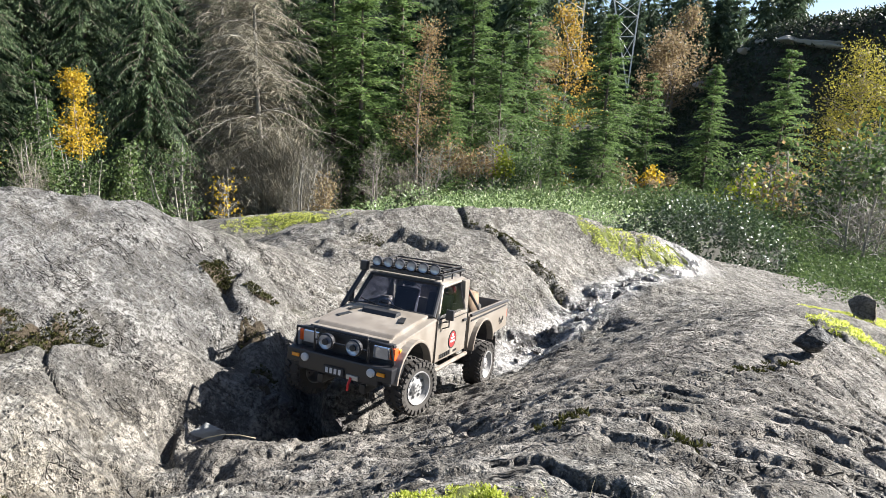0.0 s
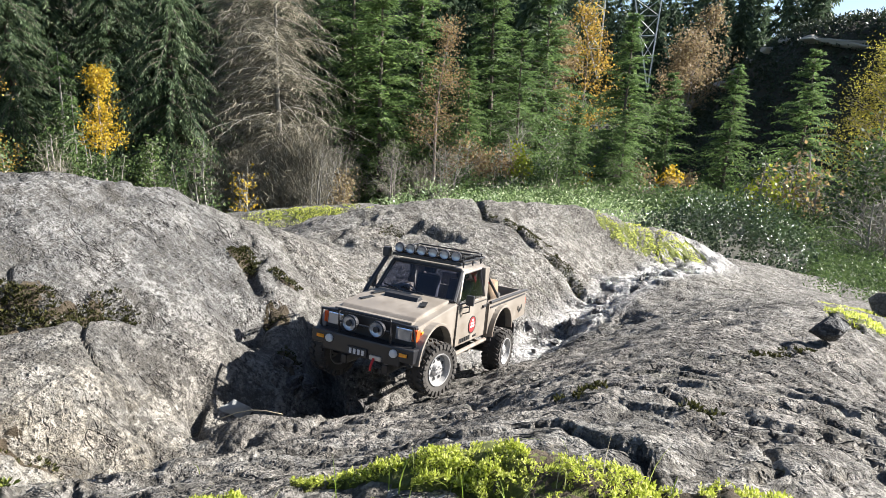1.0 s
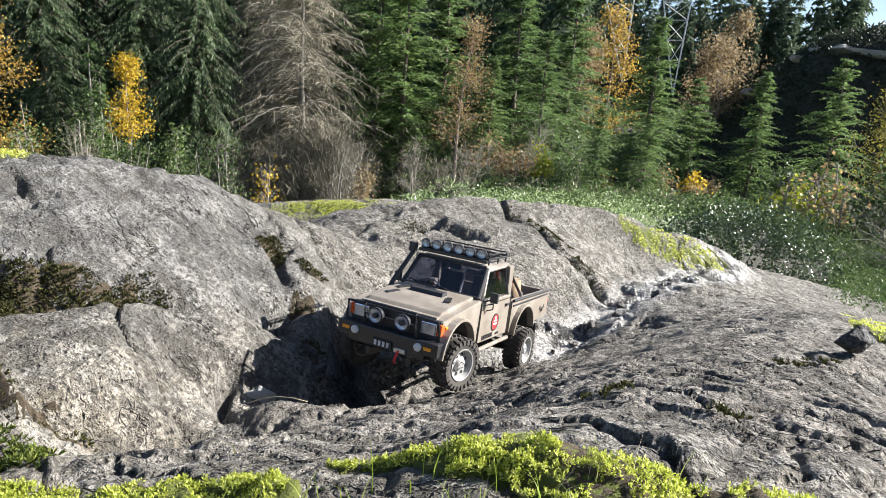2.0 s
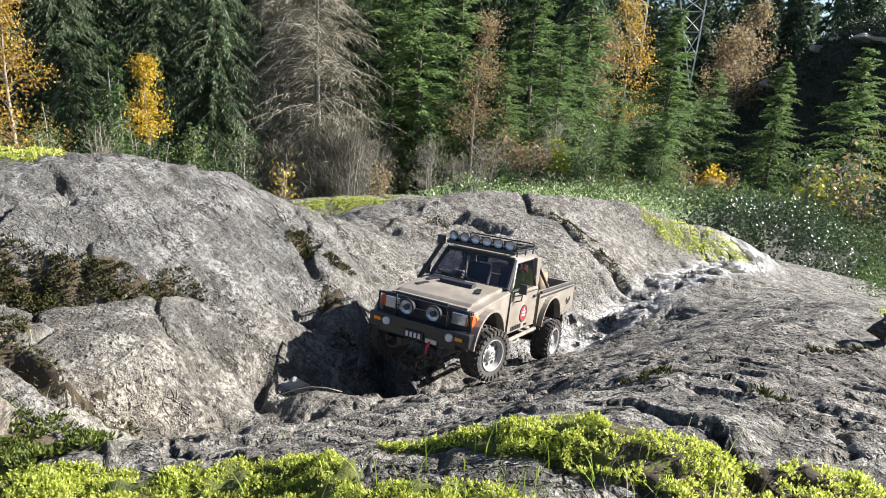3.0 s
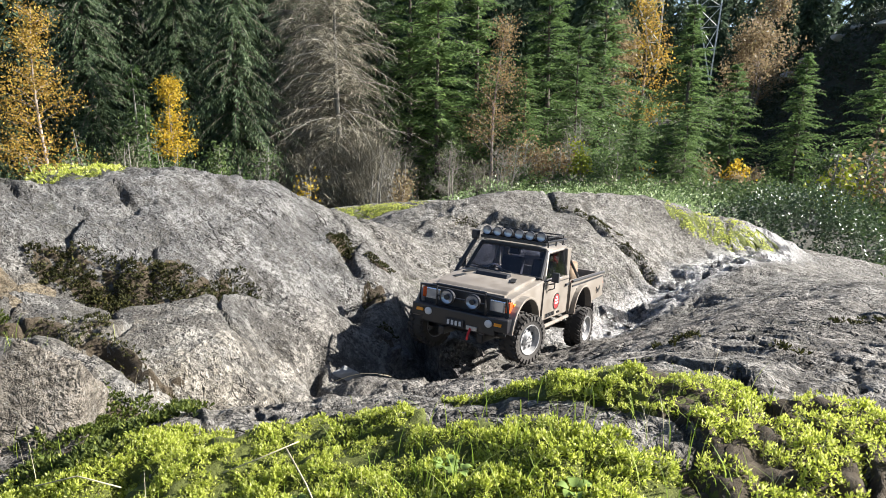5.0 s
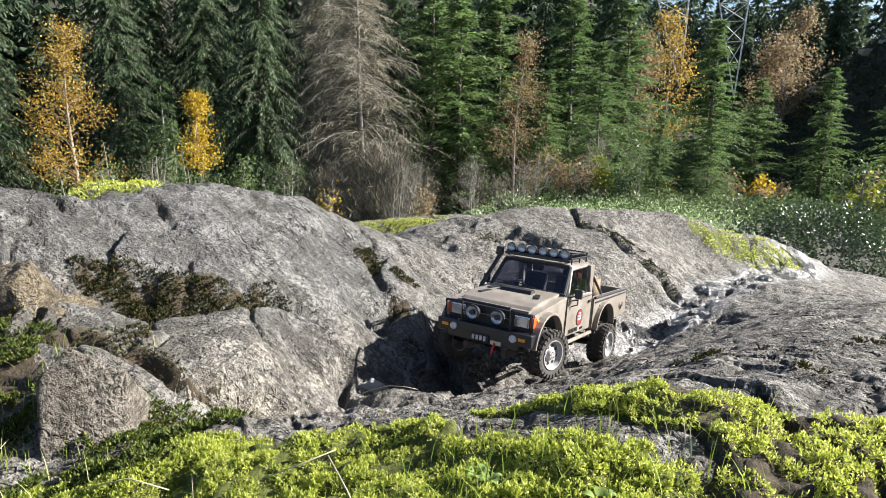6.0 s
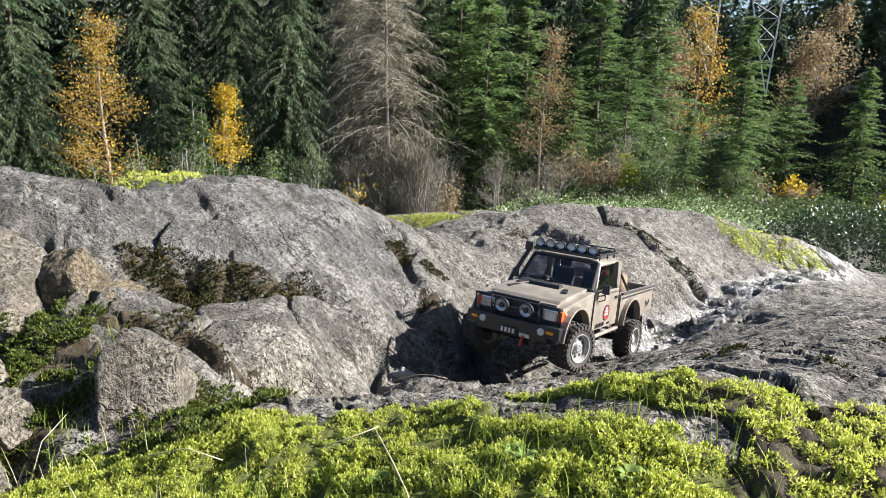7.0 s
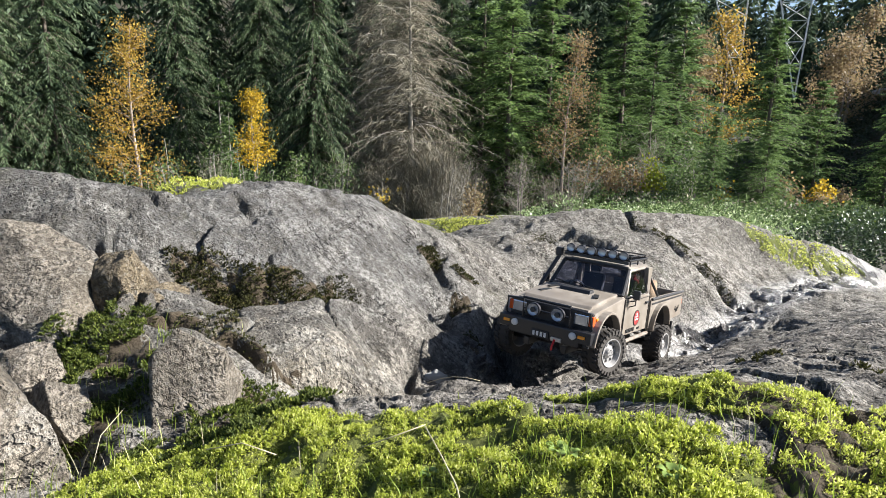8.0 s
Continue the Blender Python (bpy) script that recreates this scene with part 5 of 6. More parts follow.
# lattice mast on the far ridge
def lattice_leg(foot, tops, levels):
    """Yields the name and shape of each bar of one leg."""
    foot, tops = Vector(foot), [Vector(t) for t in tops]
    for k, top in enumerate(tops):
        other = tops[1 - k]
        yield "leg_post", rod([tuple(foot), tuple(top)], 0.09, 5)
        for a, b in zip(levels, levels[1:]):
            yield "strut", rod([tuple(foot.lerp(top, a)), tuple(foot.lerp(other, b))], 0.045, 4)
            if k == 0:
                yield "strut", rod([tuple(foot.lerp(top, b)), tuple(foot.lerp(other, b))], 0.05, 4)


mast = new("lattice_mast")
tagged(mast, "pale galvanised steel lattice power mast on the ridge", "mast")
for foot, tops in (((21.84, 80.25, 2.2), [(19.3, 82.0, 14.5), (22.6, 80.6, 14.5)]), ((15.64, 79.22, 3.2), [(12.1, 80.0, 14.5), (15.8, 79.0, 14.5)])):
    for name, bm in lattice_leg(foot, tops, (0.0, 0.3, 0.5, 0.68, 0.84, 1.0)):
        part(name, bm, STEEL, mast)
for ends in ([(12.1, 80.0, 14.5), (22.6, 80.6, 14.5)], [(15.8, 79.0, 14.5), (19.3, 82.0, 14.5)]):
    part("mast_beam", rod(ends, 0.10, 5), STEEL, mast)


# undergrowth of the valley and scrub on the sunless hill: countless small plants
def undergrowth(name, label, seed, count, where, size, mat, leaves=9, tall=0.5):
    rng = np.random.default_rng(seed)
    xy = where(rng, count)
    x, y = np.repeat(xy[:, 0], leaves), np.repeat(xy[:, 1], leaves)
    n = len(x)
    high = np.repeat(rng.uniform(0.3, 1.0, len(xy)), leaves) * tall
    x, y = x + rng.normal(size=n) * 0.35 * high, y + rng.normal(size=n) * 0.35 * high
    P = np.stack([x, y, np.ravel(ground_height(x, y)) + high * rng.random(n)], -1)
    D = rng.normal(size=(n, 3)) * [1, 1, 0.7] + [0, 0, 0.5]
    D /= np.linalg.norm(D, axis=1, keepdims=True)
    L = size * rng.uniform(0.6, 1.4, n)
    return tagged(soup(name, *sprays(rng, P, D, L, L * 0.4), mat), label, "undergrowth", kind="stuff")


def ring(r0, r1, a0, a1):
    def place(rng, n):
        r, a = np.sqrt(rng.uniform(r0 ** 2, r1 ** 2, n)), np.radians(rng.uniform(a0, a1, n))
        return np.stack([r * np.sin(a), r * np.cos(a)], -1)
    return place


undergrowth("undergrowth", "tangled green undergrowth below the trees", 601, 2400, ring(15, 31, -58, 45), 0.11, SHRUB_LEAVES, 14, 0.5)
undergrowth("bracken", "withered brown bracken below the trees", 602, 1500, ring(17, 31, -58, 45), 0.14, DEAD_TWIGS, 12, 0.5)
undergrowth("low_scrub", "low scrub with hill shade in its colour on the slope behind the rock", 604, 3000, ring(5.4, 16, -60, -6), 0.06, SHRUB_LEAVES, 16, 0.2)
undergrowth("low_scrub", "low scrub with hill shade in its colour on the slope behind the rock", 605, 3500, ring(9, 16, -6, 45), 0.05, SHRUB_LEAVES, 16, 0.4)
undergrowth("hill_scrub", "scrub on the sunless hill, its shade put into the colour", 603, 12000, ring(34, 70, 17, 45), 0.20, SHADED_SCRUB, 10, 0.5)
undergrowth("low_scrub", "low scrub with hill shade in its colour round the rock", 606, 5200, ring(3.0, 11, 45, 300), 0.09, SHRUB_LEAVES, 12, 0.3)
undergrowth("hill_scrub", "rough scrub and bracken on the ridge below the mast", 607, 3600, ring(33, 100, 1, 18), 0.34, SHRUB_LEAVES, 10, 1.0)
undergrowth("undergrowth", "dark green ferns and brush below the spruces", 608, 1800, ring(19, 35, -20, 26), 0.13, SHRUB_LEAVES, 14, 0.55)
undergrowth("low_scrub", "low scrub with hill shade in its colour behind the rock", 609, 3000, ring(6.6, 9.8, 26, 60), 0.030, SHRUB_LEAVES, 16, 0.30)
undergrowth("low_scrub", "short scrub with hill shade in its colour and dry twigs beside the rock", 610, 7000, ring(3.6, 6.8, 29, 62), 0.022, SHRUB_LEAVES, 16, 0.14)

# ---- moss, grass and stones ----
def normals_at(x, y, e=0.004):
    nx = -(rock_height(x + e, y) - rock_height(x - e, y)) / (2 * e)
    ny = -(rock_height(x, y + e) - rock_height(x, y - e)) / (2 * e)
    n = np.stack([nx, ny, np.ones_like(nx)], -1)
    return n / np.linalg.norm(n, axis=1, keepdims=True)


STRIP = ((-0.200, 0.480, -0.116, 0.428, 0.026), (-0.116, 0.428, 0.055, 0.330, 0.033))


def bare_strip(x, y):
    """Where the long grey rib of rock stands out of the moss."""
    out = np.zeros(np.shape(x), dtype=bool)
    for ax, ay, bx, by, r in STRIP:
        f = np.clip(((x - ax) * (bx - ax) + (y - ay) * (by - ay)) / ((bx - ax) ** 2 + (by - ay) ** 2), 0, 1)
        out |= np.hypot(x - ax - f * (bx - ax), y - ay - f * (by - ay)) < r * (1 + 0.4 * value_noise(x * 30, y * 30, 4))
    return out


def moss(name, label, seed, patches, spacing, size, mat, thick=0.012, leaves=7, ragged=0.35, holes=0.25):
    """Cushions of small upright shoots, each a tuft of pointed leaves, over oval patches (x, y, half lengths, turn)."""
    rng = np.random.default_rng(seed)
    X, Y, E = [], [], []
    for cx, cy, rx, ry, turn in patches:
        n = int(math.pi * rx * ry / spacing ** 2)
        r, a = np.sqrt(rng.random(n)), rng.uniform(0, 6.283, n)
        u, v = r * np.cos(a) * rx, r * np.sin(a) * ry
        c, s = math.cos(radians(turn)), math.sin(radians(turn))
        x, y = cx + u * c - v * s, cy + u * s + v * c
        edge = 1 - r + ragged * fbm(x * 14, y * 14, 3, seed)
        keep = (edge > 0.12) & (fbm(x * 22, y * 22, 2, seed + 5) > -1 + holes * 1.6) & ~bare_strip(x, y)
        X.append(x[keep])
        Y.append(y[keep])
        E.append(np.clip(edge[keep] * 2.2, 0.2, 1))
    x, y, e = np.concatenate(X), np.concatenate(Y), np.concatenate(E)
    n = len(x)
    up = normals_at(x, y) * 0.7 + [0, 0, 0.5] + rng.normal(size=(n, 3)) * 0.22
    up /= np.linalg.norm(up, axis=1, keepdims=True)
    mound = thick * e * (0.75 + 0.55 * fbm(x * 30, y * 30, 2, seed + 9))
    root = np.stack([x, y, rock_height(x, y) + np.clip(mound, 0.001, 1) - 0.002], -1)
    P, D, L = [], [], []
    for k in range(leaves):
        a = rng.uniform(0, 6.283, n)
        out = np.stack([np.cos(a), np.sin(a), np.zeros(n)], -1)
        lift = rng.uniform(0.15, 1.0, n)[:, None]
        d = up * (0.35 + lift) + out * (1.05 - 0.6 * lift)
        d /= np.linalg.norm(d, axis=1, keepdims=True)
        P.append(root + up * (rng.random(n) * size * 0.5)[:, None])
        D.append(d)
        L.append(size * rng.uniform(0.6, 1.2, n))
    P, D, L = np.concatenate(P), np.concatenate(D), np.concatenate(L)
    ob = soup(name, *sprays(rng, P, D, L, L * 0.34), mat)
    return tagged(ob, label, "moss", kind="stuff")


def sod(name, label, seed, patches, mat, thick):
    """The soft body of a cushion, under its shoots."""
    pieces = []
    for cx, cy, rx, ry, turn in patches:
        r, a = np.meshgrid(np.linspace(0, 1, 26), np.linspace(0, 2 * np.pi, 72, endpoint=False), indexing="ij")
        c, s = math.cos(radians(turn)), math.sin(radians(turn))
        u, v = r * np.cos(a) * rx, r * np.sin(a) * ry
        x, y = cx + u * c - v * s, cy + u * s + v * c
        edge = 1 - r + 0.35 * fbm(x * 14, y * 14, 3, seed)
        z = rock_height(x, y) + thick * np.clip(edge * 2.2 - 0.3, -0.6, 1) * (0.7 + 0.4 * fbm(x * 30, y * 30, 2, seed + 9)) - 0.003 - 0.03 * bare_strip(x, y)
        verts = np.stack([x, y, z], -1).reshape(-1, 3)
        i, j = np.meshgrid(np.arange(25), np.arange(72), indexing="ij")
        jn = (j + 1) % 72
        pieces.append((verts, np.stack([i * 72 + j, (i + 1) * 72 + j, (i + 1) * 72 + jn, i * 72 + jn], -1).reshape(-1, 4)))
    ob = soup(name, *joined(pieces), mat, smooth=True)
    return tagged(ob, label, "moss", kind="stuff")


MOSS_BODY = plain("moss body", (0.085, 0.098, 0.016), 0.95, vary=0.6, scale=140, bump=1.0)
HUMUS = plain("dark humus", (0.060, 0.045, 0.027), 0.95, vary=0.7, scale=160, bump=1.0)
GREEN_MOSS = leaf_material("green moss", (0.030, 0.046, 0.010), (0.105, 0.135, 0.022), (0.25, 0.27, 0.06), rough=0.65, spec=0.25, rare=0.88)


def carpet_edge(x, y):
    """Above nought inside the moss carpet on the near rock, in metres from its ragged edge."""
    top = np.interp(x, [-0.72, -0.56, -0.40, -0.22, -0.12, 0.02, 0.10, 0.17, 0.25, 0.32], [0.42, 0.465, 0.455, 0.450, 0.475, 0.475, 0.450, 0.405, 0.375, 0.33])
    return np.minimum(np.minimum(top - y, 0.30 - x), np.minimum(x + 0.71, (y - 0.20) * 1.5)) + 0.016 * fbm(x * 26, y * 26, 3, 205)


def bareness(x, y):
    """The dark humus that opens between the tufts on one side."""
    return np.clip((x - 0.02 + 0.5 * (0.36 - y) + 0.05 * fbm(x * 9, y * 9, 2, 206)) / 0.16, 0, 1)


def moss_carpet(seed=201, spacing=0.0028, size=0.0049):
    rng = np.random.default_rng(seed)
    wide, deep = (-0.74, 0.30), (0.20, 0.55)
    n = int((wide[1] - wide[0]) * (deep[1] - deep[0]) / spacing ** 2)
    x, y = rng.uniform(*wide, n), rng.uniform(*deep, n)
    e = carpet_edge(x, y)
    clump = fbm(x * 46, y * 46, 2, 207) + 0.5 * fbm(x * 16, y * 16, 2, 208)
    keep = (e > 0) & ~bare_strip(x, y) & (clump > -0.70 + 0.46 * bareness(x, y)) & (rng.random(n) > 0.25 * bareness(x, y))
    x, y, e, clump = x[keep], y[keep], e[keep], clump[keep]
    n = len(x)
    lift = np.clip(e / 0.03, 0.05, 1) * (0.006 + 0.0050 * np.clip(clump + 0.3, -0.4, 1.2))
    root = np.stack([x, y, rock_height(x, y) + lift], -1)
    up = normals_at(x, y, 0.01) * 0.6 + [0, 0, 0.5] + rng.normal(size=(n, 3)) * 0.24
    up /= np.linalg.norm(up, axis=1, keepdims=True)
    tall = size * (0.75 + 0.5 * rng.random(n)) * (1 + 0.35 * np.clip(clump, -0.5, 1))
    P, D, L = [], [], []
    for k in range(7):
        a = rng.uniform(0, 6.283, n)
        out = np.stack([np.cos(a), np.sin(a), np.zeros(n)], -1)
        f = (k + 0.5) / 7
        d = up * (0.15 + 1.2 * f) + out * (1.0 - 0.55 * f)
        d /= np.linalg.norm(d, axis=1, keepdims=True)
        P.append(root + up * (tall * (f - 0.4))[:, None])
        D.append(d)
        L.append(tall * (0.75 - 0.2 * f) * rng.uniform(0.7, 1.2, n))
    P, D, L = np.concatenate(P), np.concatenate(D), np.concatenate(L)
    ob = soup("moss_carpet", *sprays(rng, P, D, L, L * 0.40), MOSS_LEAVES)
    return tagged(ob, "bright yellow-green moss carpet on the near rock", "moss", kind="stuff")


def moss_bed(name, label, mat, wide, deep, step, crumbs):
    """The soil or felt under the shoots."""
    gx, gy = np.arange(*wide, step), np.arange(*deep, step)
    x, y = (v.ravel() for v in np.meshgrid(gx, gy, indexing="ij"))
    e = np.minimum(carpet_edge(x, y), np.minimum(x - wide[0], 99) * 2 - 0.01)
    z = rock_height(x, y) + 0.009 * np.clip(e / 0.02, -1.5, 1) * (0.75 + 0.4 * fbm(x * 40, y * 40, 2, 209)) - 0.0025 - 0.03 * bare_strip(x, y) + crumbs * (0.4 + fbm(x * 110, y * 110, 3, 212, 0.7))
    n, k = len(gx), len(gy)
    i, j = np.meshgrid(np.arange(n - 1), np.arange(k - 1), indexing="ij")
    faces = np.stack([i * k + j, (i + 1) * k + j, (i + 1) * k + j + 1, i * k + j + 1], -1).reshape(-1, 4)
    ob = soup(name, np.stack([x, y, z], -1), faces, mat, smooth=crumbs < 0.002)
    return tagged(ob, label, "moss", kind="stuff")


moss_bed("moss_bed", "green felt of moss stems under the shoots", MOSS_BODY, (-0.80, 0.10), (-0.25, 0.56), 0.006, 0.0015)
moss_bed("humus_bed", "dark crumbly humus between moss tufts", HUMUS, (0.04, 0.34), (0.12, 0.56), 0.0032, 0.0019)
moss_carpet()
left_moss = [(-1.00, 0.71, 0.06, 0.13, 25), (-0.91, 0.67, 0.08, 0.12, 15), (-0.84, 0.59, 0.09, 0.11, 10), (-0.77, 0.54, 0.1, 0.09, 0), (-0.84, 0.54, 0.07, 0.1, 20), (-0.60, 0.57, 0.12, 0.06, 0), (-0.59, 0.41, 0.12, 0.07, 0), (-0.60, 0.64, 0.10, 0.06, 10), (-0.54, 0.53, 0.12, 0.09, -20), (-0.98, 0.72, 0.04, 0.06, 0)]
sod("moss_bed", "dark soil under moss in the gaps between the rocks", 220, left_moss, HUMUS, 0.005)
moss("moss_cushion", "deep green moss filling the gaps between the rocks", 221, left_moss, 0.0048, 0.0075, GREEN_MOSS, thick=0.014, leaves=6, holes=0.36)
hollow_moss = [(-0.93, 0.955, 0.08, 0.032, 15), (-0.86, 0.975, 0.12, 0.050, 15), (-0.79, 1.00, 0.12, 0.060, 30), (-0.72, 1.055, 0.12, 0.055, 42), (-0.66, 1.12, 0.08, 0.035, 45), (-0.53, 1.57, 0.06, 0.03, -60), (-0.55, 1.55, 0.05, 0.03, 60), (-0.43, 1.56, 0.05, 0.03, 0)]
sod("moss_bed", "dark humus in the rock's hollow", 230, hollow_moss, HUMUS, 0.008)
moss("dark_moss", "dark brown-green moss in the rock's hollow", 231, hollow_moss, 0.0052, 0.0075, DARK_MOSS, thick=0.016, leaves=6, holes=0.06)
# dark soil and moss, laid along the clefts to paint in their shade too
crevice_shade_soil = [(-1.05, 0.82, 0.07, 0.022, 50), (-1.00, 0.74, 0.07, 0.024, 60), (-0.70, 0.748, 0.08, 0.026, -8), (-0.60, 0.752, 0.07, 0.022, 20), (-0.79, 0.80, 0.08, 0.035, 30), (-0.83, 0.755, 0.07, 0.03, 5), (-1.03, 0.63, 0.09, 0.022, -14), (-0.42, 1.42, 0.035, 0.03, 60), (-0.36, 1.30, 0.05, 0.03, 110)]
sod("humus", "dark crumbly soil that also carries the shade of the clefts between the rocks", 235, crevice_shade_soil, HUMUS, 0.008)
moss("dark_moss", "dark moss that also carries the shade of the clefts between the rocks", 236, crevice_shade_soil, 0.0062, 0.0065, DARK_MOSS, thick=0.012, leaves=5, holes=0.5)
crack_moss = [(0.20, 2.66, 0.12, 0.045, -35), (0.32, 2.56, 0.12, 0.04, -45), (0.42, 2.46, 0.10, 0.04, -30), (-0.24, 2.43, 0.07, 0.04, 40), (0.60, 1.08, 0.05, 0.015, 10), (0.24, 0.57, 0.03, 0.012, 0), (0.14, 0.66, 0.04, 0.012, 20), (0.52, 1.02, 0.03, 0.01, -10)]
moss("dark_moss", "olive moss along the cracks of the rock", 241, crack_moss, 0.006, 0.007, DARK_MOSS, thick=0.008, leaves=6)
slope_moss = [(0.88, 3.04, 0.22, 0.085, 14), (1.08, 3.10, 0.16, 0.075, 14), (0.72, 2.98, 0.10, 0.05, 0), (-1.05, 4.40, 0.50, 0.14, 0), (1.85, 2.75, 0.35, 0.22, 40), (-1.12, 1.27, 0.15, 0.08, 35), (-1.22, 1.34, 0.16, 0.08, 35), (1.02, 1.50, 0.12, 0.14, 0)]
sod("moss_bed", "yellow-green moss mat on the sloping rock", 250, slope_moss, MOSS_BODY, 0.006)
moss("moss_mat", "yellow-green moss mat on the sloping rock", 251, slope_moss, 0.0085, 0.0085, MOSS_LEAVES, thick=0.010, leaves=4, holes=0.35)


def grass(name, label, seed, patches, count, length, mat, wide=0.0016):
    rng = np.random.default_rng(seed)
    pieces = []
    for cx, cy, rx, ry in patches:
        for i in range(count):
            x, y = cx + rng.normal() * rx, cy + rng.normal() * ry
            n = 5
            f = np.linspace(0, 1, n)
            tall, a, bend = length * rng.uniform(0.5, 1.3), rng.uniform(0, 6.283), rng.uniform(0.1, 0.9)
            z0 = float(rock_height(x, y)[0])
            mid = np.stack([x + np.cos(a) * bend * tall * f ** 2, y + np.sin(a) * bend * tall * f ** 2, z0 + tall * (f - 0.35 * bend * f ** 2)], -1)
            w = np.array([-math.sin(a), math.cos(a), 0]) * wide * rng.uniform(0.6, 1.3)
            side = w[None] * (1 - f ** 2)[:, None] * 0.5
            verts = np.concatenate([mid + side, mid - side])
            k = np.arange(n - 1)
            pieces.append((verts, np.stack([k, k + 1, n + k + 1, n + k], -1)))
    ob = soup(name, *joined(pieces), mat)
    return tagged(ob, label, "grass", kind="stuff")


grass("grass", "thin green grass blades growing through the moss", 301, [(-0.45, 0.26, 0.16, 0.09), (-0.15, 0.27, 0.14, 0.06), (-0.72, 0.40, 0.09, 0.10), (-0.8, 0.55, 0.05, 0.1), (-0.30, 0.24, 0.20, 0.04), (-0.02, 0.30, 0.08, 0.06)], 150, 0.038, GRASS, 0.0010)
grass("dry_grass", "pale dry grass stems on the dark humus", 302, [(0.12, 0.33, 0.07, 0.05), (-0.5, 0.3, 0.2, 0.1), (-0.72, 0.5, 0.1, 0.1)], 45, 0.045, STRAW, 0.0006)


def stem(name, label, points, r):
    ob = link(name, rod(points, r, 6), STRAW, smooth=True)
    return tagged(ob, label, "stem")


def on_rock(x, y, up=0.0):
    return (x, y, float(np.ravel(rock_height(x, y))[0]) + up)


stem("dry_stalk", "long pale dry grass stalk leaning over the moss", [on_rock(-0.195, 0.235, 0.0), on_rock(-0.205, 0.25, 0.02), on_rock(-0.225, 0.275, 0.045), on_rock(-0.245, 0.29, 0.07)], 0.0007)
stem("dry_stalk", "pale dry straw lying on the moss", [on_rock(-0.527, 0.360, 0.018), on_rock(-0.478, 0.356, 0.024), on_rock(-0.437, 0.359, 0.022)], 0.0007)
stem("dry_stalk", "bent pale dry straw lying on the moss", [on_rock(-0.333, 0.358, 0.016), on_rock(-0.301, 0.360, 0.024), on_rock(-0.264, 0.372, 0.03)], 0.0006)
stem("dry_stalk", "thin dry stalk arching beside the rocks", [on_rock(-0.724, 0.386, 0.0), on_rock(-0.748, 0.422, 0.02), on_rock(-0.760, 0.461, 0.03), on_rock(-0.762, 0.516, 0.02)], 0.0006)
stem("dry_stalk", "thin dry stalk arching beside the rocks", [on_rock(-0.724, 0.386, 0.0), on_rock(-0.775, 0.424, 0.025), on_rock(-0.842, 0.473, 0.03)], 0.0005)
stem("dry_twig", "thin pale twig lying across the cleft", [tuple(Vector(on_rock(-0.425, 1.06, 0.006)).lerp(Vector(on_rock(-0.30, 1.02, 0.004)), q) + Vector((0, 0, 0.012 * math.sin(3.14 * q)))) for q in (0.0, 0.25, 0.5, 0.75, 1.0)], 0.0008)


# loose rocks
def rock_bm(seed, size, facets=13, rough=0.07, level=4, planes=()):
    rng = np.random.default_rng(seed)
    bm = bmesh.new()
    bmesh.ops.create_icosphere(bm, subdivisions=level, radius=1)
    cuts = [(Vector(p[:3]).normalized(), p[3]) for p in planes] + [(Vector(rng.normal(size=3)).normalized(), rng.uniform(0.38, 0.72)) for _ in range(facets)]
    off = Vector(rng.uniform(-50, 50, 3))
    for v in bm.verts:
        for n, d in cuts:
            over = v.co.dot(n) - d
            if over > 0:
                v.co -= n * over * 0.97
        p = v.co
        v.co = p * (1 + rough * noise.fractal(p * 2.2 + off, 0.8, 2.0, 5) + rough * 0.25 * noise.noise(p * 14 + off))
        v.co = Vector((v.co.x * size[0], v.co.y * size[1], v.co.z * size[2])) * 0.8
    return bm


def boulder(label, seed, x, y, z, size, turn=(0, 0, 0), name="boulder", mat=None, level=5, **more):
    ob = link(name, rock_bm(seed, size, level=level, **more), mat or STONE, smooth=True)
    ob.matrix_world = pose(x, y, z, *turn)
    return tagged(ob, label, "rock")


boulder("upright pale granite slab leaning among the moss", 401, -0.680, 0.570, 0.060, (0.145, 0.125, 0.235), (0, 0, 0), planes=[(0.35, -0.75, 0.55, 0.42), (-0.8, 0.5, 0.1, 0.5), (0.95, 0.2, 0.1, 0.52), (-0.85, -0.5, 0.05, 0.55), (0.1, 0.5, 0.85, 0.62)], facets=3, rough=0.05)
boulder("granite boulder with a sloping flat face", 402, -0.93, 0.36, 0.03, (0.30, 0.26, 0.22), (0, -16, 35), facets=12, rough=0.05)
boulder("small angular granite rock beside the moss", 403, -0.955, 0.56, 0.09, (0.11, 0.09, 0.09), (10, 0, 40))
boulder("long granite rock half sunk in moss", 404, -0.865, 0.50, 0.075, (0.14, 0.07, 0.07), (0, 22, -30))
boulder("blocky brown granite rock under the ledge", 405, -1.00, 0.83, 0.15, (0.10, 0.09, 0.17), (5, 0, 20), mat=OCHRE)
boulder("blocky brown granite rock under the ledge", 406, -0.93, 0.85, 0.125, (0.10, 0.08, 0.13), (-8, 4, 65), mat=OCHRE)
boulder("flat-topped ochre granite ledge below the dark moss", 411, -0.865, 0.865, 0.095, (0.155, 0.115, 0.085), (-10, 12, 18), mat=OCHRE, planes=[(0, 0, 1, 0.42), (0.2, -1, 0.15, 0.5), (1, -0.2, 0.2, 0.62), (0.1, 1, 0.1, 0.6)], facets=4, rough=0.06)
boulder("small broken granite rubble below the ledge", 412, -0.735, 0.815, 0.098, (0.032, 0.026, 0.022), (0, 10, 40), level=4)
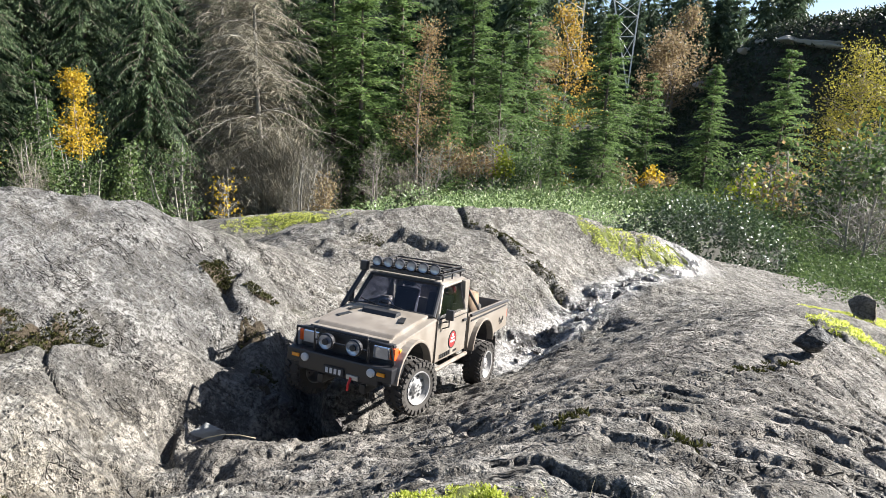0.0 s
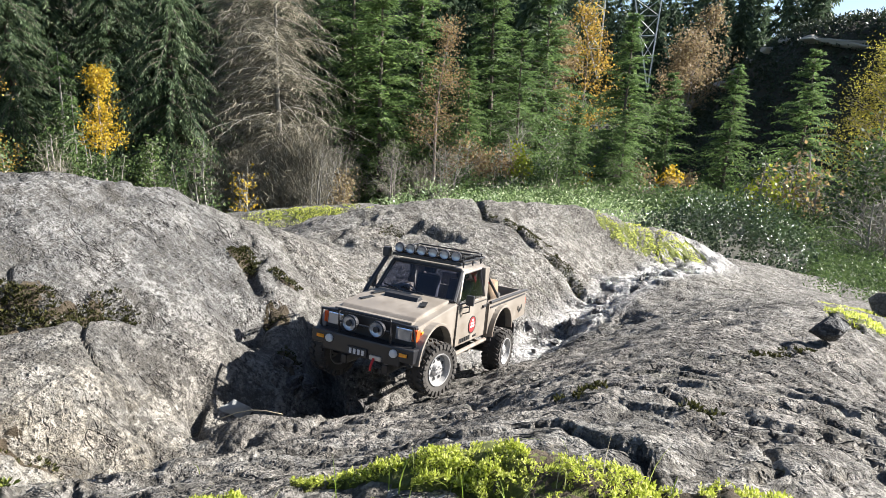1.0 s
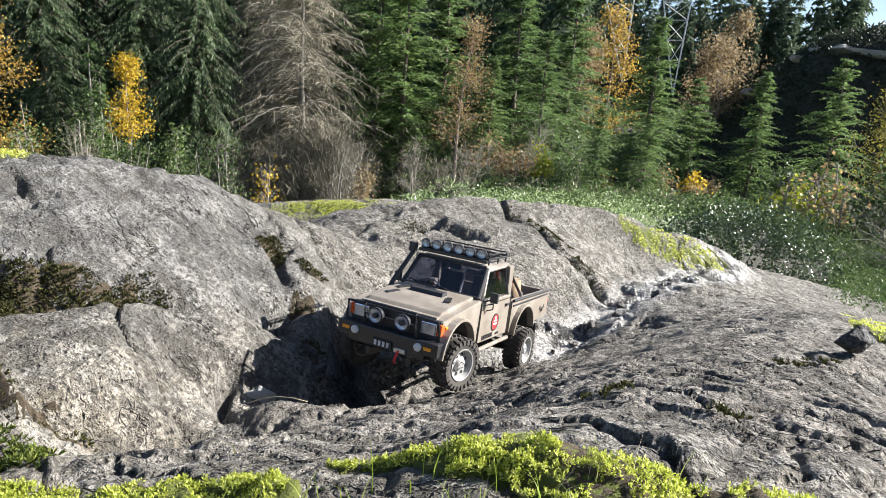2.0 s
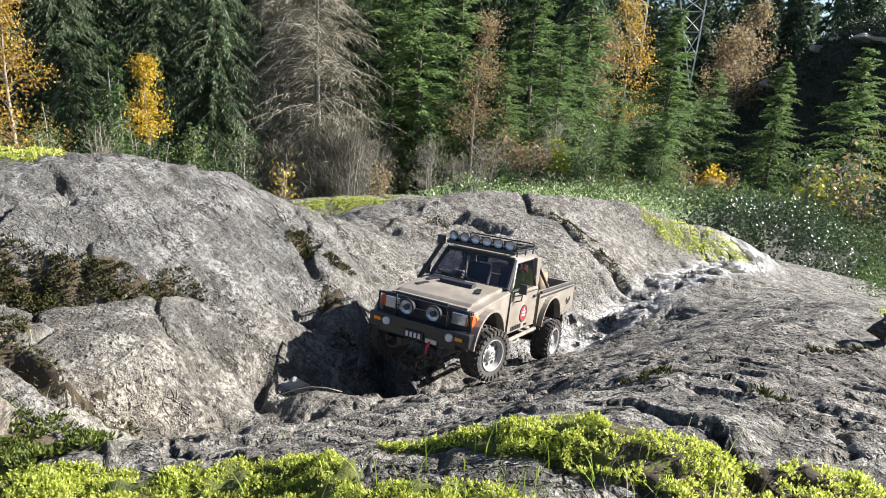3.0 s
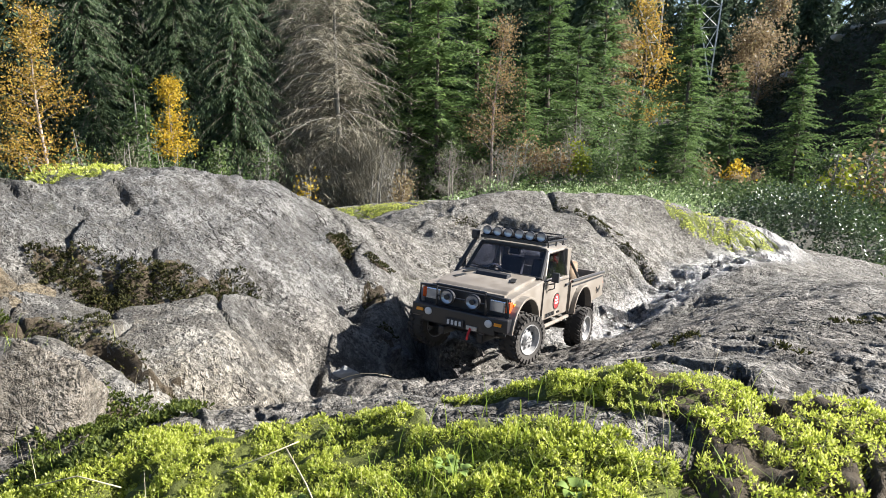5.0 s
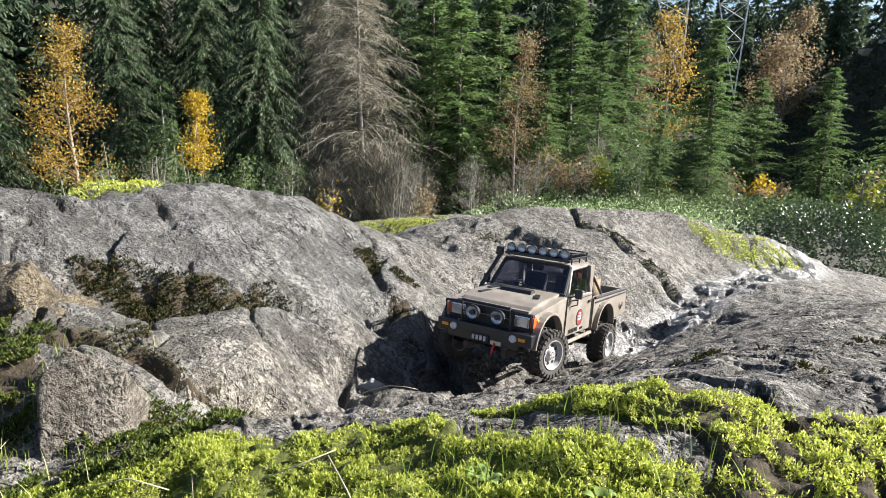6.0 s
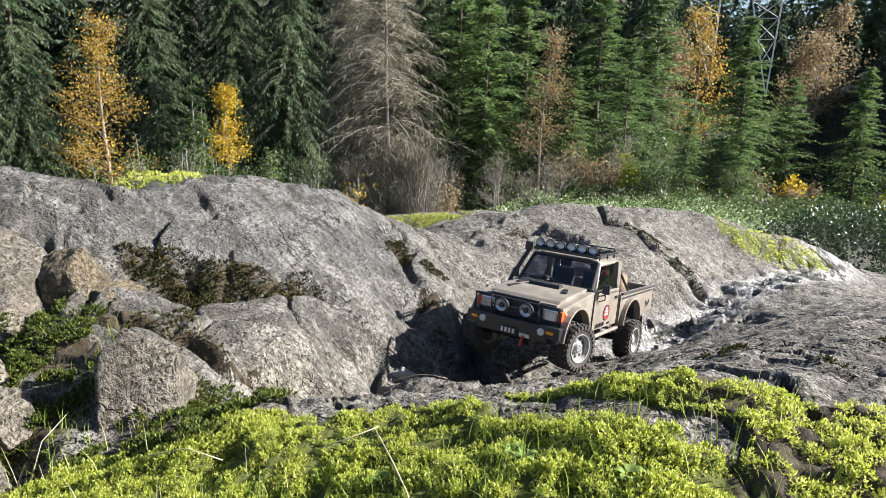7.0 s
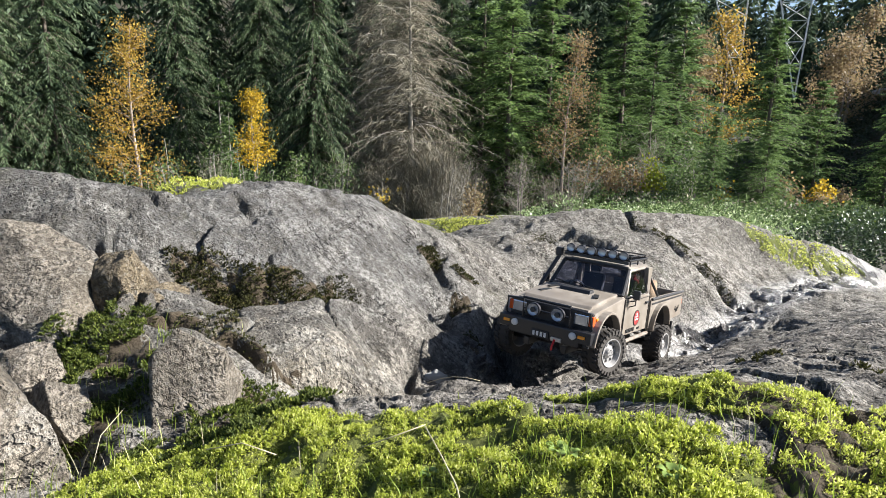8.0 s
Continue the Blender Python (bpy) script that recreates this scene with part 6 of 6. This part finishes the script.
boulder("small broken granite rubble below the ledge", 413, -0.765, 0.775, 0.096, (0.026, 0.03, 0.02), (12, 0, 80), level=4)
boulder("small broken granite rubble below the ledge", 414, -0.80, 0.79, 0.105, (0.03, 0.022, 0.02), (5, -10, 10), level=4)
boulder("rounded granite boulder under the ledge", 407, -1.16, 0.76, 0.14, (0.26, 0.18, 0.22), (0, 8, -20), facets=9)
boulder("small dark boulder sitting on the rock slope", 408, 0.708, 1.16, 0.128, (0.055, 0.045, 0.045), (0, 0, 15), mat=rock_material("dark stone", (0.10, 0.10, 0.10), (0.04, 0.04, 0.04)))
boulder("grey stone on the mossy slope", 409, 1.80, 2.62, -0.27, (0.14, 0.11, 0.10), (0, 0, 50), level=4)
LEDGE = plain("pale ledge rock", (0.30, 0.28, 0.235), 0.9, vary=0.6, scale=2.5, bump=0.8)
# pale ledges along the shaded hill's crest
for i, (x, y, wide) in enumerate((
    (17.61, 45.66, 1.6),
    (17.92, 44.40, 2.2),
    (18.36, 43.59, 1.4),
    (17.71, 39.98, 2.6),
    (18.10, 38.91, 1.8),
    (17.91, 35.98, 2.4),
    (18.60, 35.07, 2.8),
    (19.35, 34.38, 1.7),
)):
    boulder("pale flat rock ledge on the hill's crest", 420 + i, x, y, float(np.ravel(ground_height(x, y))[0]) - 0.05, (wide * 0.8, wide * 0.45, 0.42), (8, -6, 25 + 17 * i), name="rock_ledge", mat=LEDGE, level=4)["group"] = "ledges on the hill"
WET_STONE = rock_material("dark wet stone", (0.16, 0.15, 0.145), (0.05, 0.047, 0.045), lichen=0.1)
WET_STONE.set(Roughness=0.4)
rng = np.random.default_rng(88)
for i in range(30):
    f = rng.random()
    if i < 18:
        x, y = -0.36 + 0.17 * f + rng.normal() * 0.02, 1.30 - 0.10 * f + rng.normal() * 0.025
    else:
        x, y = 0.05 + 0.75 * f + rng.normal() * 0.05, 1.62 + 1.0 * f + rng.normal() * 0.05
    s = rng.uniform(0.014, 0.042)
    boulder("small dark wet stone lying in the gully", 500 + i, x, y, on_rock(x, y, s * 0.18)[2], (s, s * rng.uniform(0.6, 1), s * rng.uniform(0.5, 0.9)), tuple(rng.uniform(-40, 40, 2)) + (rng.uniform(0, 360),), name="stone", mat=WET_STONE, level=3)["group"] = "stones in the gully"
boulder("pale flat stone lying in the gully", 560, 0.02, 1.44, on_rock(0.02, 1.44)[2] + 0.008, (0.075, 0.05, 0.035), (0, 6, 20), name="stone", level=4)
boulder("white quartz-like stone set in the gully wall", 561, -0.418, 1.105, on_rock(-0.418, 1.105)[2] - 0.012, (0.05, 0.022, 0.05), (0, 25, 30), name="stone", mat=plain("pale quartz", (0.20, 0.205, 0.20), 0.6, vary=0.25, scale=60, bump=0.6), level=4)


def herb(label, x, y, size, seed):
    """A rosette of a few rounded, folded leaves on short stalks."""
    rng = np.random.default_rng(seed)
    ob = new("herb")
    ob.matrix_world = pose(*on_rock(x, y, 0.006), 0, 0, rng.uniform(0, 360))
    for k in range(5):
        bm = bmesh.new()
        a, tip = k * 1.257 + rng.uniform(-0.3, 0.3), size * rng.uniform(0.7, 1.1)
        rows = []
        for i in range(7):
            f = i / 6
            half = 0.42 * tip * math.sin(math.pi * (0.08 + 0.88 * f)) ** 0.7
            r, z = 0.3 * size + tip * f, 0.45 * size + 0.25 * tip * math.sin(2.6 * f)
            rows.append([bm.verts.new((r * math.cos(a) - s * half * math.sin(a), r * math.sin(a) + s * half * math.cos(a), z + abs(s) * 0.25 * half)) for s in (-1, -0.5, 0, 0.5, 1)])
        for p, q in zip(rows, rows[1:]):
            for j in range(4):
                bm.faces.new((p[j], p[j + 1], q[j + 1], q[j]))
        part("leaf", bm, HERB_LEAF, ob, smooth=True)
    return tagged(ob, label, "herb", group="herbs in the moss")


HERB_LEAF = leaf_material("herb leaves", (0.16, 0.24, 0.06), (0.30, 0.40, 0.12), rough=0.5, through_amount=0.35)
herb("small green herb with rounded leaves in the moss", -0.120, 0.310, 0.010, 600)
herb("small green herb with rounded leaves in the moss", -0.024, 0.256, 0.011, 601)
herb("small green herb with rounded leaves in the moss", -0.067, 0.347, 0.007, 602)
herb("small green herb with rounded leaves in the moss", -0.243, 0.304, 0.009, 603)
herb("small green herb with rounded leaves in the moss", -0.107, 0.293, 0.008, 604)
